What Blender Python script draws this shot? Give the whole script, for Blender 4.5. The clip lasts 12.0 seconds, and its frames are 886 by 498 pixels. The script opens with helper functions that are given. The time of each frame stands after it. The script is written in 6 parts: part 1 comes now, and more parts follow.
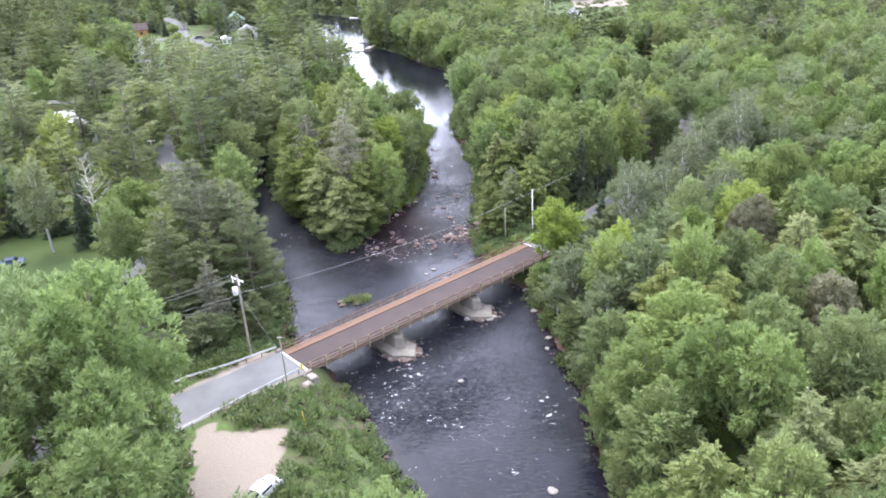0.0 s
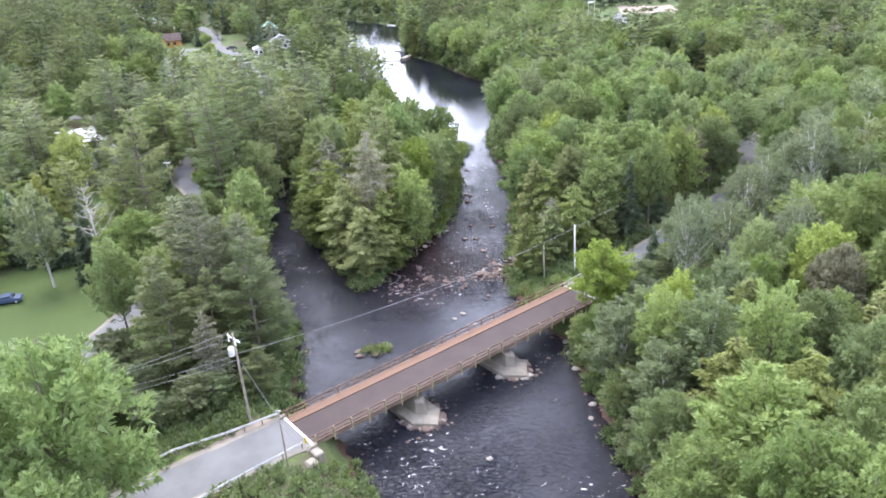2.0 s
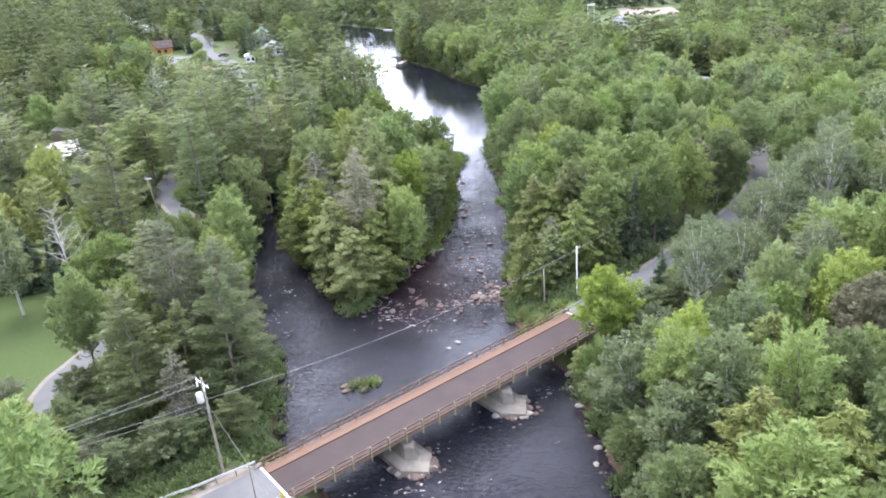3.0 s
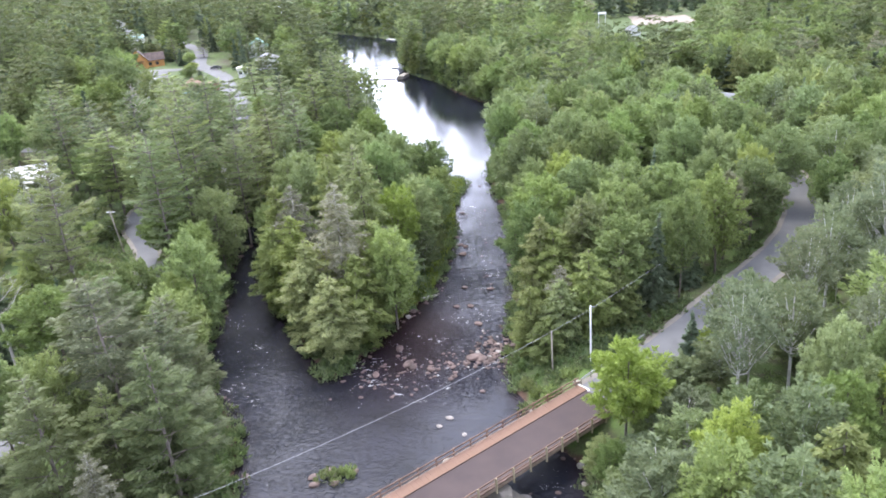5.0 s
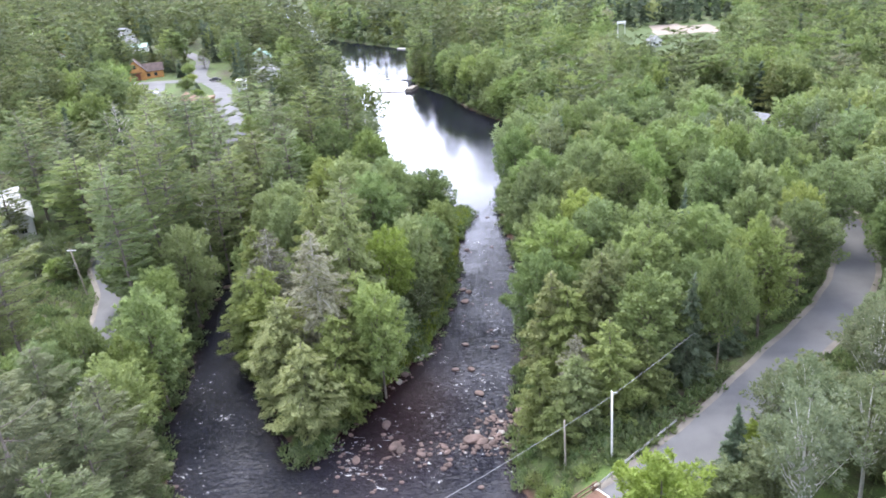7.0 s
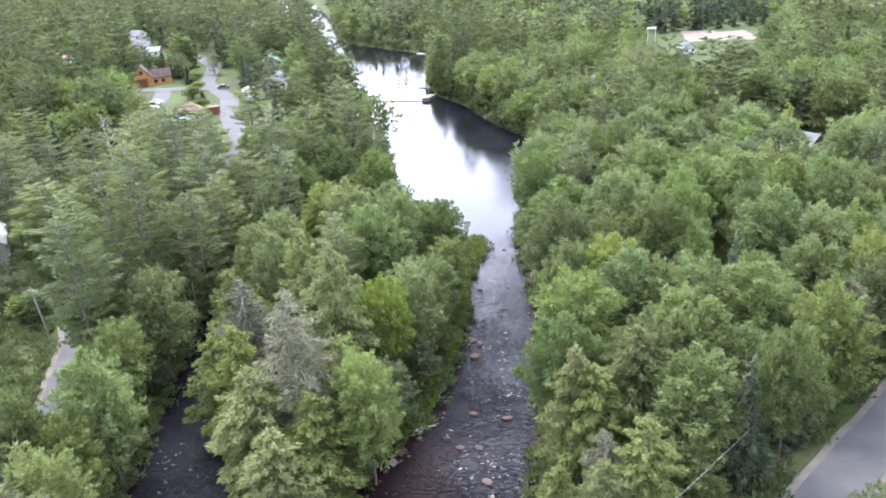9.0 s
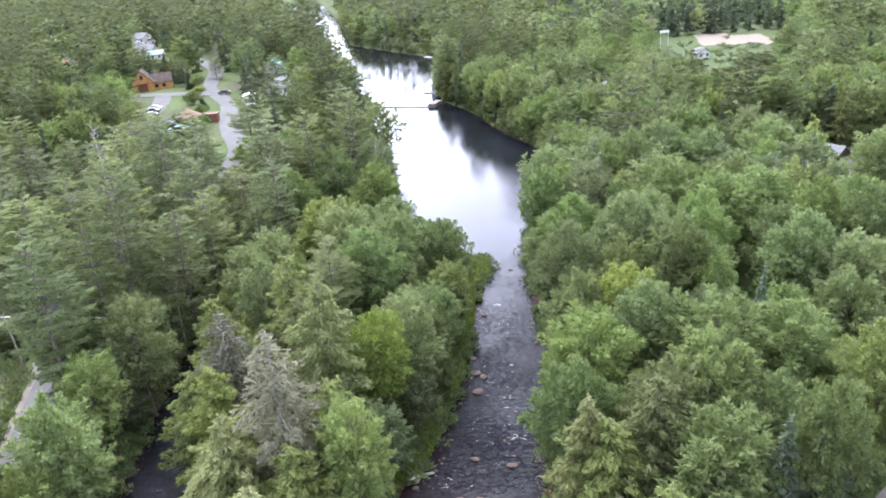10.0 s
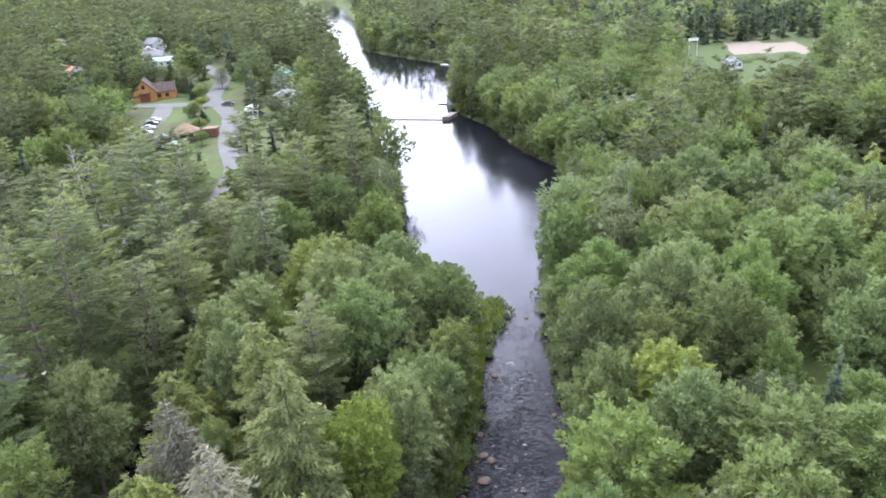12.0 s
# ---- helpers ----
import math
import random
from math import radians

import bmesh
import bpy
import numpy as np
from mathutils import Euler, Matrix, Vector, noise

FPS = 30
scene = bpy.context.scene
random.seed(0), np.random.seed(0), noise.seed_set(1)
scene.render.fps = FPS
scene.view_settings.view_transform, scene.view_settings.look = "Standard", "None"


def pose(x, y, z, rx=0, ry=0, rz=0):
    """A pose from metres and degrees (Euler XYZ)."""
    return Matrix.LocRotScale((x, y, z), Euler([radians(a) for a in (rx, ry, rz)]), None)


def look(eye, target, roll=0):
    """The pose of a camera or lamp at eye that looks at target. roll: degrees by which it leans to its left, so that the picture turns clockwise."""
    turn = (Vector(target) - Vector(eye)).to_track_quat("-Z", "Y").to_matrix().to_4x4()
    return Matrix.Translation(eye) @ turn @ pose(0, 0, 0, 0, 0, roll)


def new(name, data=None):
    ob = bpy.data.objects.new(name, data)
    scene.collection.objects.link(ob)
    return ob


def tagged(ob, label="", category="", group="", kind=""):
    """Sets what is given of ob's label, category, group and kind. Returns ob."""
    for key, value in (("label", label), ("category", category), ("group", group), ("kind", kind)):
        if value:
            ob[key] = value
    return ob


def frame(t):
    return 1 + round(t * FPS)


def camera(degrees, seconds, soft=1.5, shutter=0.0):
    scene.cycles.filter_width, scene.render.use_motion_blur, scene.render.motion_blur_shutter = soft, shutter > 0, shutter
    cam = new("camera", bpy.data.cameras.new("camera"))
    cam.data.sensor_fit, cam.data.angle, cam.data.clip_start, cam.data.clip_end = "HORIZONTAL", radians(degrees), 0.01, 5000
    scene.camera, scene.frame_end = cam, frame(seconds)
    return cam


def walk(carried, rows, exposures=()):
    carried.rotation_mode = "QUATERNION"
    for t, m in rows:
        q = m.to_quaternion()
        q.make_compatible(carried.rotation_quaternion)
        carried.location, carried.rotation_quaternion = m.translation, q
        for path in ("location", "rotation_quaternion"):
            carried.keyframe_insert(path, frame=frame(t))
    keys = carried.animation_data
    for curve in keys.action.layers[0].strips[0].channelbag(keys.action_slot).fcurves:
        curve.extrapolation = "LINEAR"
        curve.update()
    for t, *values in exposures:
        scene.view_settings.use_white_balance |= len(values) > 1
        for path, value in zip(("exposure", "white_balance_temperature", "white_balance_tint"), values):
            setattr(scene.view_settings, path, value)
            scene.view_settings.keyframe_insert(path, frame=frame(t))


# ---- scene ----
cam = camera(61.0, 12.0, soft=1.75)
PATH = [
    (0, (0.905, -1.31, 55.489), (0.867, 0.52, 54.684), -3.6),
    (0.5, (1.348, 2.075, 55.466), (1.209, 3.904, 54.669), -3.6),
    (1, (1.676, 5.628, 55.434), (1.533, 7.457, 54.639), -3.9),
    (1.5, (1.965, 9.383, 55.384), (1.823, 11.214, 54.592), -4.1),
    (2, (2.368, 13.398, 55.325), (2.224, 15.23, 54.536), -4.4),
    (2.5, (2.784, 17.517, 55.222), (2.638, 19.351, 54.436), -4.7),
    (3, (3.207, 21.724, 55.089), (3.06, 23.559, 54.306), -4.9),
    (5, (4.71, 39.388, 54.518), (4.54, 41.228, 53.751), -5.1),
    (5.5, (5.031, 43.806, 54.467), (4.853, 45.647, 53.704), -5.1),
    (6, (5.389, 48.236, 54.478), (5.2, 50.077, 53.718), -5.1),
    (6.5, (5.799, 52.517, 54.47), (5.6, 54.358, 53.715), -5.1),
    (8.5, (6.72, 69.488, 54.257), (6.469, 71.327, 53.511), -5.0),
    (9, (6.791, 73.792, 54.312), (6.523, 75.629, 53.568), -5.0),
    (9.5, (6.848, 78.077, 54.39), (6.568, 79.913, 53.648), -5.1),
    (10, (6.84, 82.292, 54.486), (6.549, 84.127, 53.746), -5.0),
    (10.5, (6.745, 86.571, 54.62), (6.436, 88.404, 53.881), -5.0),
    (11, (6.713, 90.821, 54.737), (6.38, 92.65, 54.0), -5.0),
    (11.5, (6.682, 94.999, 54.824), (6.34, 96.827, 54.089), -4.9),
    (12, (6.651, 99.009, 54.848), (6.31, 100.839, 54.117), -5.0),
]
walk(cam, [(t, look(eye, target, roll)) for t, eye, target, roll in PATH], [(0, 1.84), (5, 1.82), (9.5, 1.74), (12, 1.56)])

# ---- light ----
world = bpy.data.worlds.new("overcast")
scene.world = world
world.use_nodes = True
wn, wl = world.node_tree.nodes, world.node_tree.links
wn.clear()
sky = wn.new("ShaderNodeTexSky")
sky.sky_type, sky.sun_disc = "NISHITA", False
sky.sun_elevation, sky.sun_rotation = radians(60), radians(-25)
sky.air_density, sky.dust_density, sky.ozone_density = 1.0, 3.0, 1.0
clouds = wn.new("ShaderNodeTexNoise")
clouds.inputs["Scale"].default_value, clouds.inputs["Detail"].default_value = 2.2, 5.0
cloud_ramp = wn.new("ShaderNodeMapRange")
cloud_ramp.inputs["From Min"].default_value, cloud_ramp.inputs["From Max"].default_value = 0.35, 0.65
cloud_ramp.inputs["To Min"].default_value, cloud_ramp.inputs["To Max"].default_value = 5.6, 8.6
wcoord = wn.new("ShaderNodeTexCoord")
# the cloud cover thins towards the north, low over the hills
toward = wn.new("ShaderNodeVectorMath")
toward.operation = "DOT_PRODUCT"
toward.inputs[1].default_value = (-0.16, 0.953, 0.259)
glow = wn.new("ShaderNodeMapRange")
glow.interpolation_type = "SMOOTHSTEP"
glow.inputs["From Min"].default_value, glow.inputs["From Max"].default_value = 0.82, 0.995
glow.inputs["To Min"].default_value, glow.inputs["To Max"].default_value = 1.0, 3.3
bright = wn.new("ShaderNodeMath")
bright.operation = "MULTIPLY"
cover = wn.new("ShaderNodeMix")
cover.data_type = "RGBA"
cover.inputs["Factor"].default_value = 0.8
tinted = wn.new("ShaderNodeVectorMath")
tinted.operation = "SCALE"
tinted.inputs[0].default_value = (0.93, 0.985, 1.28)
back = wn.new("ShaderNodeBackground")
back.inputs["Strength"].default_value = 0.127
wout = wn.new("ShaderNodeOutputWorld")
wl.new(wcoord.outputs["Generated"], clouds.inputs["Vector"])
wl.new(clouds.outputs["Fac"], cloud_ramp.inputs["Value"])
wl.new(wcoord.outputs["Generated"], toward.inputs[0])
wl.new(toward.outputs["Value"], glow.inputs["Value"])
wl.new(cloud_ramp.outputs["Result"], bright.inputs[0])
wl.new(glow.outputs["Result"], bright.inputs[1])
wl.new(bright.outputs[0], tinted.inputs["Scale"])
wl.new(sky.outputs["Color"], cover.inputs["A"])
wl.new(tinted.outputs["Vector"], cover.inputs["B"])
wl.new(cover.outputs["Result"], back.inputs["Color"])
wl.new(back.outputs["Background"], wout.inputs["Surface"])

sun = new("sun", bpy.data.lights.new("sun", "SUN"))
sun.data.energy, sun.data.angle, sun.data.color = 1.2, radians(40), (1.0, 0.97, 0.92)
sun.matrix_world = look((-21, 45, 86.6), (0, 0, 0))


# ---- materials ----
def material(name):
    mat = bpy.data.materials.new(name)
    mat.use_nodes = True
    nt = mat.node_tree
    return mat, nt, nt.nodes["Principled BSDF"], nt.nodes["Material Output"]


def node(nt, kind, **values):
    n = nt.nodes.new(kind)
    for key, value in values.items():
        key = key.replace("_", " ")
        if key in n.inputs:
            n.inputs[key].default_value = value
    return n


def noise_tex(nt, vector, scale, detail=4.0, rough=0.55, warp=0.0):
    n = node(nt, "ShaderNodeTexNoise", Scale=scale, Detail=detail, Roughness=rough, Distortion=warp)
    if vector is not None:
        nt.links.new(vector, n.inputs["Vector"])
    return n.outputs["Fac"]


def ramp(nt, fac, stops):
    r = nt.nodes.new("ShaderNodeValToRGB")
    els = r.color_ramp.elements
    while len(els) < len(stops):
        els.new(0.5)
    for el, (pos, col) in zip(els, stops):
        el.position, el.color = pos, (*col, 1.0)
    nt.links.new(fac, r.inputs["Fac"])
    return r.outputs["Color"]


def mixed(nt, fac, a, b, blend="MIX"):
    m = nt.nodes.new("ShaderNodeMix")
    m.data_type, m.blend_type = "RGBA", blend
    for value, key in ((fac, "Factor"), (a, "A"), (b, "B")):
        slot = m.inputs[key] if key == "Factor" else next(s for s in m.inputs if s.name == key and s.type == "RGBA")
        if isinstance(value, (int, float)):
            slot.default_value = value
        elif isinstance(value, tuple):
            slot.default_value = (*value, 1.0)
        else:
            nt.links.new(value, slot)
    return next(s for s in m.outputs if s.type == "RGBA")


def maths(nt, op, a, b=0.0, clamp=False):
    m = nt.nodes.new("ShaderNodeMath")
    m.operation, m.use_clamp = op, clamp
    for value, slot in ((a, m.inputs[0]), (b, m.inputs[1])):
        if isinstance(value, (int, float)):
            slot.default_value = value
        else:
            nt.links.new(value, slot)
    return m.outputs[0]


def bumped(nt, bsdf, height, strength, distance):
    b = node(nt, "ShaderNodeBump", Strength=strength, Distance=distance)
    nt.links.new(height, b.inputs["Height"])
    nt.links.new(b.outputs["Normal"], bsdf.inputs["Normal"])


def coords(nt, kind="Object"):
    return nt.nodes.new("ShaderNodeTexCoord").outputs[kind]


def place_in_world(nt):
    return nt.nodes.new("ShaderNodeNewGeometry").outputs["Position"]


def plain(name, low, high, scale=1.5, fine=25.0, rough=0.8, metal=0.0, bump=0.3, dist=0.02, world_space=False):
    """A surface of two tones, with large stains and fine grain."""
    mat, nt, bsdf, _ = material(name)
    v = place_in_world(nt) if world_space else coords(nt)
    big, small = noise_tex(nt, v, scale, 5.0), noise_tex(nt, v, fine, 3.0)
    fac = maths(nt, "ADD", maths(nt, "MULTIPLY", big, 0.65), maths(nt, "MULTIPLY", small, 0.35))
    nt.links.new(ramp(nt, fac, ((0.36, low), (0.64, high))), bsdf.inputs["Base Color"])
    bsdf.inputs["Roughness"].default_value, bsdf.inputs["Metallic"].default_value = rough, metal
    bumped(nt, bsdf, small, bump, dist)
    return mat


def foliage(name, dark, light, joined=False, see_through=0.48, bare=None):
    """Leaves: each clump and each tree a little different in tone, thin enough to pass light."""
    mat, nt, bsdf, out = material(name)
    geo = nt.nodes.new("ShaderNodeNewGeometry")
    if joined:
        tree = nt.nodes.new("ShaderNodeAttribute")
        tree.attribute_name = "tint"
        tree = tree.outputs["Fac"]
    else:
        tree = nt.nodes.new("ShaderNodeObjectInfo").outputs["Random"]
    leaf = geo.outputs["Random Per Island"]
    fac = maths(nt, "ADD", maths(nt, "MULTIPLY", leaf, 0.5), maths(nt, "MULTIPLY", tree, 0.5))
    mid = tuple((a + b) / 2 for a, b in zip(dark, light))
    col = ramp(nt, fac, ((0.12, dark), (0.5, mid), (0.88, light)))
    patches = noise_tex(nt, geo.outputs["Position"], 0.35, 3.0)
    col = mixed(nt, maths(nt, "MULTIPLY", patches, 0.22), col, tuple(c * 0.62 for c in dark))
    grain = noise_tex(nt, geo.outputs["Position"], 5.5, 2.0, 0.6)
    col = mixed(nt, 1.0, col, ramp(nt, grain, ((0.30, (0.76, 0.77, 0.76)), (0.52, (1.0, 1.0, 1.0)), (0.72, (1.18, 1.16, 1.14)))), "MULTIPLY")
    bumped(nt, bsdf, grain, 0.45, 0.12)
    if bare:
        col = mixed(nt, maths(nt, "GREATER_THAN", leaf, 0.5), col, bare)
    shift = nt.nodes.new("ShaderNodeHueSaturation")
    other = maths(nt, "FRACT", maths(nt, "MULTIPLY", tree, 7.31))
    nt.links.new(maths(nt, "ADD", 0.479, maths(nt, "MULTIPLY", other, 0.021)), shift.inputs["Hue"])
    nt.links.new(maths(nt, "ADD", 0.88, maths(nt, "MULTIPLY", maths(nt, "FRACT", maths(nt, "MULTIPLY", tree, 3.77)), 0.3)), shift.inputs["Value"])
    nt.links.new(maths(nt, "ADD", 0.90, maths(nt, "MULTIPLY", maths(nt, "FRACT", maths(nt, "MULTIPLY", tree, 5.13)), 0.25)), shift.inputs["Saturation"])
    nt.links.new(col, shift.inputs["Color"])
    col = shift.outputs["Color"]
    bsdf.inputs["Roughness"].default_value = 0.65
    bsdf.inputs["Specular IOR Level"].default_value = 0.18
    nt.links.new(col, bsdf.inputs["Base Color"])
    thin = nt.nodes.new("ShaderNodeBsdfTranslucent")
    nt.links.new(mixed(nt, 1.0, col, (1.0, 1.0, 0.82), "MULTIPLY"), thin.inputs["Color"])
    mix = node(nt, "ShaderNodeMixShader", Fac=see_through)
    nt.links.new(bsdf.outputs["BSDF"], mix.inputs[1])
    nt.links.new(thin.outputs["BSDF"], mix.inputs[2])
    nt.links.new(mix.outputs["Shader"], out.inputs["Surface"])
    return mat


LEAF_TONES = {
    "maple": ((0.168, 0.238, 0.100), (0.300, 0.383, 0.180)),
    "bright": ((0.196, 0.262, 0.110), (0.342, 0.414, 0.189)),
    "lime": ((0.243, 0.326, 0.100), (0.382, 0.461, 0.181)),
    "gold": ((0.224, 0.300, 0.087), (0.374, 0.452, 0.165)),
    "russet": ((0.187, 0.198, 0.133), (0.291, 0.292, 0.200)),
    "aspen": ((0.148, 0.199, 0.104), (0.259, 0.309, 0.166)),
    "birch": ((0.157, 0.200, 0.118), (0.266, 0.307, 0.183)),
    "pine": ((0.161, 0.217, 0.107), (0.312, 0.368, 0.171)),
    "softpine": ((0.140, 0.178, 0.092), (0.242, 0.284, 0.144)),
    "hemlock": ((0.189, 0.239, 0.097), (0.332, 0.383, 0.165)),
    "spruce": ((0.112, 0.159, 0.109), (0.205, 0.259, 0.167)),
    "grey": ((0.175, 0.182, 0.126), (0.330, 0.328, 0.244)),
    "shrub": ((0.116, 0.175, 0.079), (0.237, 0.300, 0.149)),
    "meadow": ((0.150, 0.215, 0.050), (0.270, 0.340, 0.095)),
}
LEAVES = {k: foliage(k + "_leaves", a, b) for k, (a, b) in LEAF_TONES.items()}
FAR_TONES = {"pine": 0.54, "hemlock": 0.64, "spruce": 0.68, "maple": 0.84, "bright": 0.84}  # factors that darken the leaf tones of the bulk forest
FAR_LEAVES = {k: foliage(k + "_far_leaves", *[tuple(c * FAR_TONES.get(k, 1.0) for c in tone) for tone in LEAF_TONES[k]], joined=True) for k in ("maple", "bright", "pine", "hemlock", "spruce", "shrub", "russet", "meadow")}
bark = plain("bark", (0.10, 0.085, 0.07), (0.23, 0.20, 0.17), 2.0, 14.0, 0.9, bump=0.6, dist=0.03)
pale_bark = plain("pale_bark", (0.36, 0.35, 0.32), (0.62, 0.60, 0.56), 2.5, 12.0, 0.85, bump=0.4)
dead_wood = plain("dead_wood", (0.30, 0.28, 0.25), (0.50, 0.47, 0.43), 2.0, 14.0, 0.9, bump=0.4)
concrete = plain("concrete", (0.165, 0.145, 0.115), (0.31, 0.28, 0.235), 0.8, 14.0, 0.88)
asphalt = plain("grey_asphalt", (0.118, 0.118, 0.120), (0.172, 0.171, 0.172), 0.25, 18.0, 0.9, world_space=True)
deck_top = plain("dark_deck_surface", (0.033, 0.0205, 0.0195), (0.053, 0.034, 0.031), 0.35, 14.0, 0.8)
walk_top = plain("red_brown_planks", (0.150, 0.085, 0.055), (0.23, 0.138, 0.094), 0.5, 12.0, 0.85)
rust = plain("rusty_steel", (0.06, 0.036, 0.027), (0.14, 0.085, 0.062), 0.9, 16.0, 0.75, 0.25)
timber = plain("weathered_timber", (0.26, 0.22, 0.13), (0.44, 0.38, 0.25), 1.2, 20.0, 0.85)
edge_tan = plain("weathered_edge_beam", (0.15, 0.105, 0.075), (0.27, 0.205, 0.15), 0.8, 18.0, 0.85)
rail_wood = plain("brown_rail", (0.13, 0.075, 0.050), (0.25, 0.155, 0.105), 0.8, 18.0, 0.8)
galvanised = plain("galvanised_steel", (0.40, 0.40, 0.39), (0.58, 0.58, 0.57), 0.8, 20.0, 0.6, 0.3, 0.1)
white_paint = plain("white_paint", (0.70, 0.70, 0.68), (0.84, 0.84, 0.82), 1.2, 15.0, 0.6)
yellow_paint = plain("yellow_paint", (0.62, 0.45, 0.03), (0.78, 0.60, 0.06), 2.0, 15.0, 0.55)
black_paint = plain("black_paint", (0.02, 0.02, 0.02), (0.05, 0.05, 0.05), 2.0, 15.0, 0.6)
pole_wood = plain("pole_wood", (0.22, 0.19, 0.15), (0.38, 0.34, 0.28), 1.0, 18.0, 0.9)
road_gravel = plain("road_gravel", (0.17, 0.15, 0.125), (0.27, 0.245, 0.21), 0.4, 9.0, 0.95, world_space=True)
stone = plain("river_stone", (0.050, 0.034, 0.029), (0.175, 0.122, 0.104), 0.7, 12.0, 0.8, bump=0.6, dist=0.05, world_space=True)
pale_stone = plain("pale_stone", (0.19, 0.17, 0.15), (0.36, 0.325, 0.29), 1.6, 12.0, 0.8, bump=0.6, dist=0.05)
cable_grey = plain("grey_cable", (0.30, 0.30, 0.31), (0.42, 0.42, 0.43), 2.0, 10.0, 0.5)


def ground_material():
    mat, nt, bsdf, _ = material("forest_ground")
    v = place_in_world(nt)
    big, mid, fine = noise_tex(nt, v, 0.06, 4.0), noise_tex(nt, v, 0.5, 5.0), noise_tex(nt, v, 6.0, 4.0)
    litter = ramp(nt, fine, ((0.3, (0.040, 0.034, 0.020)), (0.7, (0.11, 0.092, 0.058))))
    herbs = ramp(nt, fine, ((0.3, (0.050, 0.085, 0.020)), (0.7, (0.12, 0.18, 0.045))))
    fac = maths(nt, "ADD", maths(nt, "MULTIPLY", big, 0.5), maths(nt, "MULTIPLY", mid, 0.6))
    col = mixed(nt, ramp(nt, fac, ((0.42, (0, 0, 0)), (0.62, (1, 1, 1)))), litter, herbs)
    for name, low, high in (("grass", (0.045, 0.073, 0.017), (0.079, 0.115, 0.029)), ("gravel", (0.225, 0.185, 0.148), (0.285, 0.240, 0.195)),
                            ("river_bed", (0.040, 0.022, 0.014), (0.11, 0.062, 0.040))):
        a = nt.nodes.new("ShaderNodeAttribute")
        a.attribute_name = name
        edge = maths(nt, "ADD", a.outputs["Fac"], maths(nt, "MULTIPLY", maths(nt, "SUBTRACT", mid, 0.5), 0.9))
        col = mixed(nt, ramp(nt, edge, ((0.40, (0, 0, 0)), (0.60, (1, 1, 1)))), col, ramp(nt, fine, ((0.3, low), (0.7, high))))
    nt.links.new(col, bsdf.inputs["Base Color"])
    bsdf.inputs["Roughness"].default_value = 0.95
    bumped(nt, bsdf, fine, 0.5, 0.1)
    return mat


def water_material():
    mat, nt, bsdf, _ = material("dark_river_water")
    v = place_in_world(nt)
    at = nt.nodes.new("ShaderNodeAttribute")
    at.attribute_name = "rapids"
    fast = at.outputs["Fac"]
    flecks = nt.nodes.new("ShaderNodeAttribute")
    flecks.attribute_name = "flecks"
    shoal = nt.nodes.new("ShaderNodeAttribute")
    shoal.attribute_name = "shoal"
    stretch = node(nt, "ShaderNodeMapping", Scale=(0.5, 1.0, 1.0))
    stretch.inputs["Rotation"].default_value = (0, 0, radians(-14))
    nt.links.new(v, stretch.inputs["Vector"])
    cross = node(nt, "ShaderNodeMapping", Scale=(0.85, 1.15, 1.0))
    nt.links.new(v, cross.inputs["Vector"])
    chop, swell, foam_noise = noise_tex(nt, cross.outputs["Vector"], 1.9, 4.0, 0.66, 0.8), noise_tex(nt, cross.outputs["Vector"], 0.45, 3.0), noise_tex(nt, stretch.outputs["Vector"], 1.5, 6.0, 0.7, 1.3)
    patch = noise_tex(nt, v, 0.11, 3.0)
    # foam gathers where the current breaks
    level = maths(nt, "ADD", maths(nt, "ADD", maths(nt, "ADD", foam_noise, maths(nt, "MULTIPLY", flecks.outputs["Fac"], 0.055)), maths(nt, "MULTIPLY", fast, 0.125)), maths(nt, "MULTIPLY", maths(nt, "SUBTRACT", patch, 0.5), 0.22))
    foam = ramp(nt, level, ((0.740, (0, 0, 0)), (0.80, (1, 1, 1))))
    deep = ramp(nt, patch, ((0.35, (0.005, 0.006, 0.011)), (0.65, (0.012, 0.013, 0.021))))
    deep = mixed(nt, maths(nt, "MULTIPLY", shoal.outputs["Fac"], 0.6, True), deep, (0.030, 0.012, 0.010))
    nt.links.new(mixed(nt, foam, deep, (0.62, 0.62, 0.62)), bsdf.inputs["Base Color"])
    nt.links.new(maths(nt, "ADD", maths(nt, "MULTIPLY", foam, 0.5), maths(nt, "ADD", 0.06, maths(nt, "MULTIPLY", fast, 0.05))), bsdf.inputs["Roughness"])
    bsdf.inputs["IOR"].default_value = 1.33
    bsdf.inputs["Specular IOR Level"].default_value = 0.26
    # sharp little crests
    crest = maths(nt, "SUBTRACT", 1.0, maths(nt, "ABSOLUTE", maths(nt, "SUBTRACT", maths(nt, "MULTIPLY", chop, 2.0), 1.0)))
    height = maths(nt, "ADD", maths(nt, "MULTIPLY", crest, 0.42), maths(nt, "ADD", maths(nt, "MULTIPLY", chop, 0.3), maths(nt, "MULTIPLY", swell, 0.12)))
    b = node(nt, "ShaderNodeBump", Distance=0.5)
    # gusts leave sleek and ruffled stretches side by side
    ruffled = ramp(nt, noise_tex(nt, v, 0.10, 5.0, 0.62, 0.8), ((0.36, (0.55, 0.55, 0.55)), (0.62, (1.15, 1.15, 1.15))))
    nt.links.new(maths(nt, "ADD", 0.03, maths(nt, "MULTIPLY", maths(nt, "MULTIPLY", fast, 0.85), ruffled)), b.inputs["Strength"])
    nt.links.new(height, b.inputs["Height"])
    nt.links.new(b.outputs["Normal"], bsdf.inputs["Normal"])
    return mat


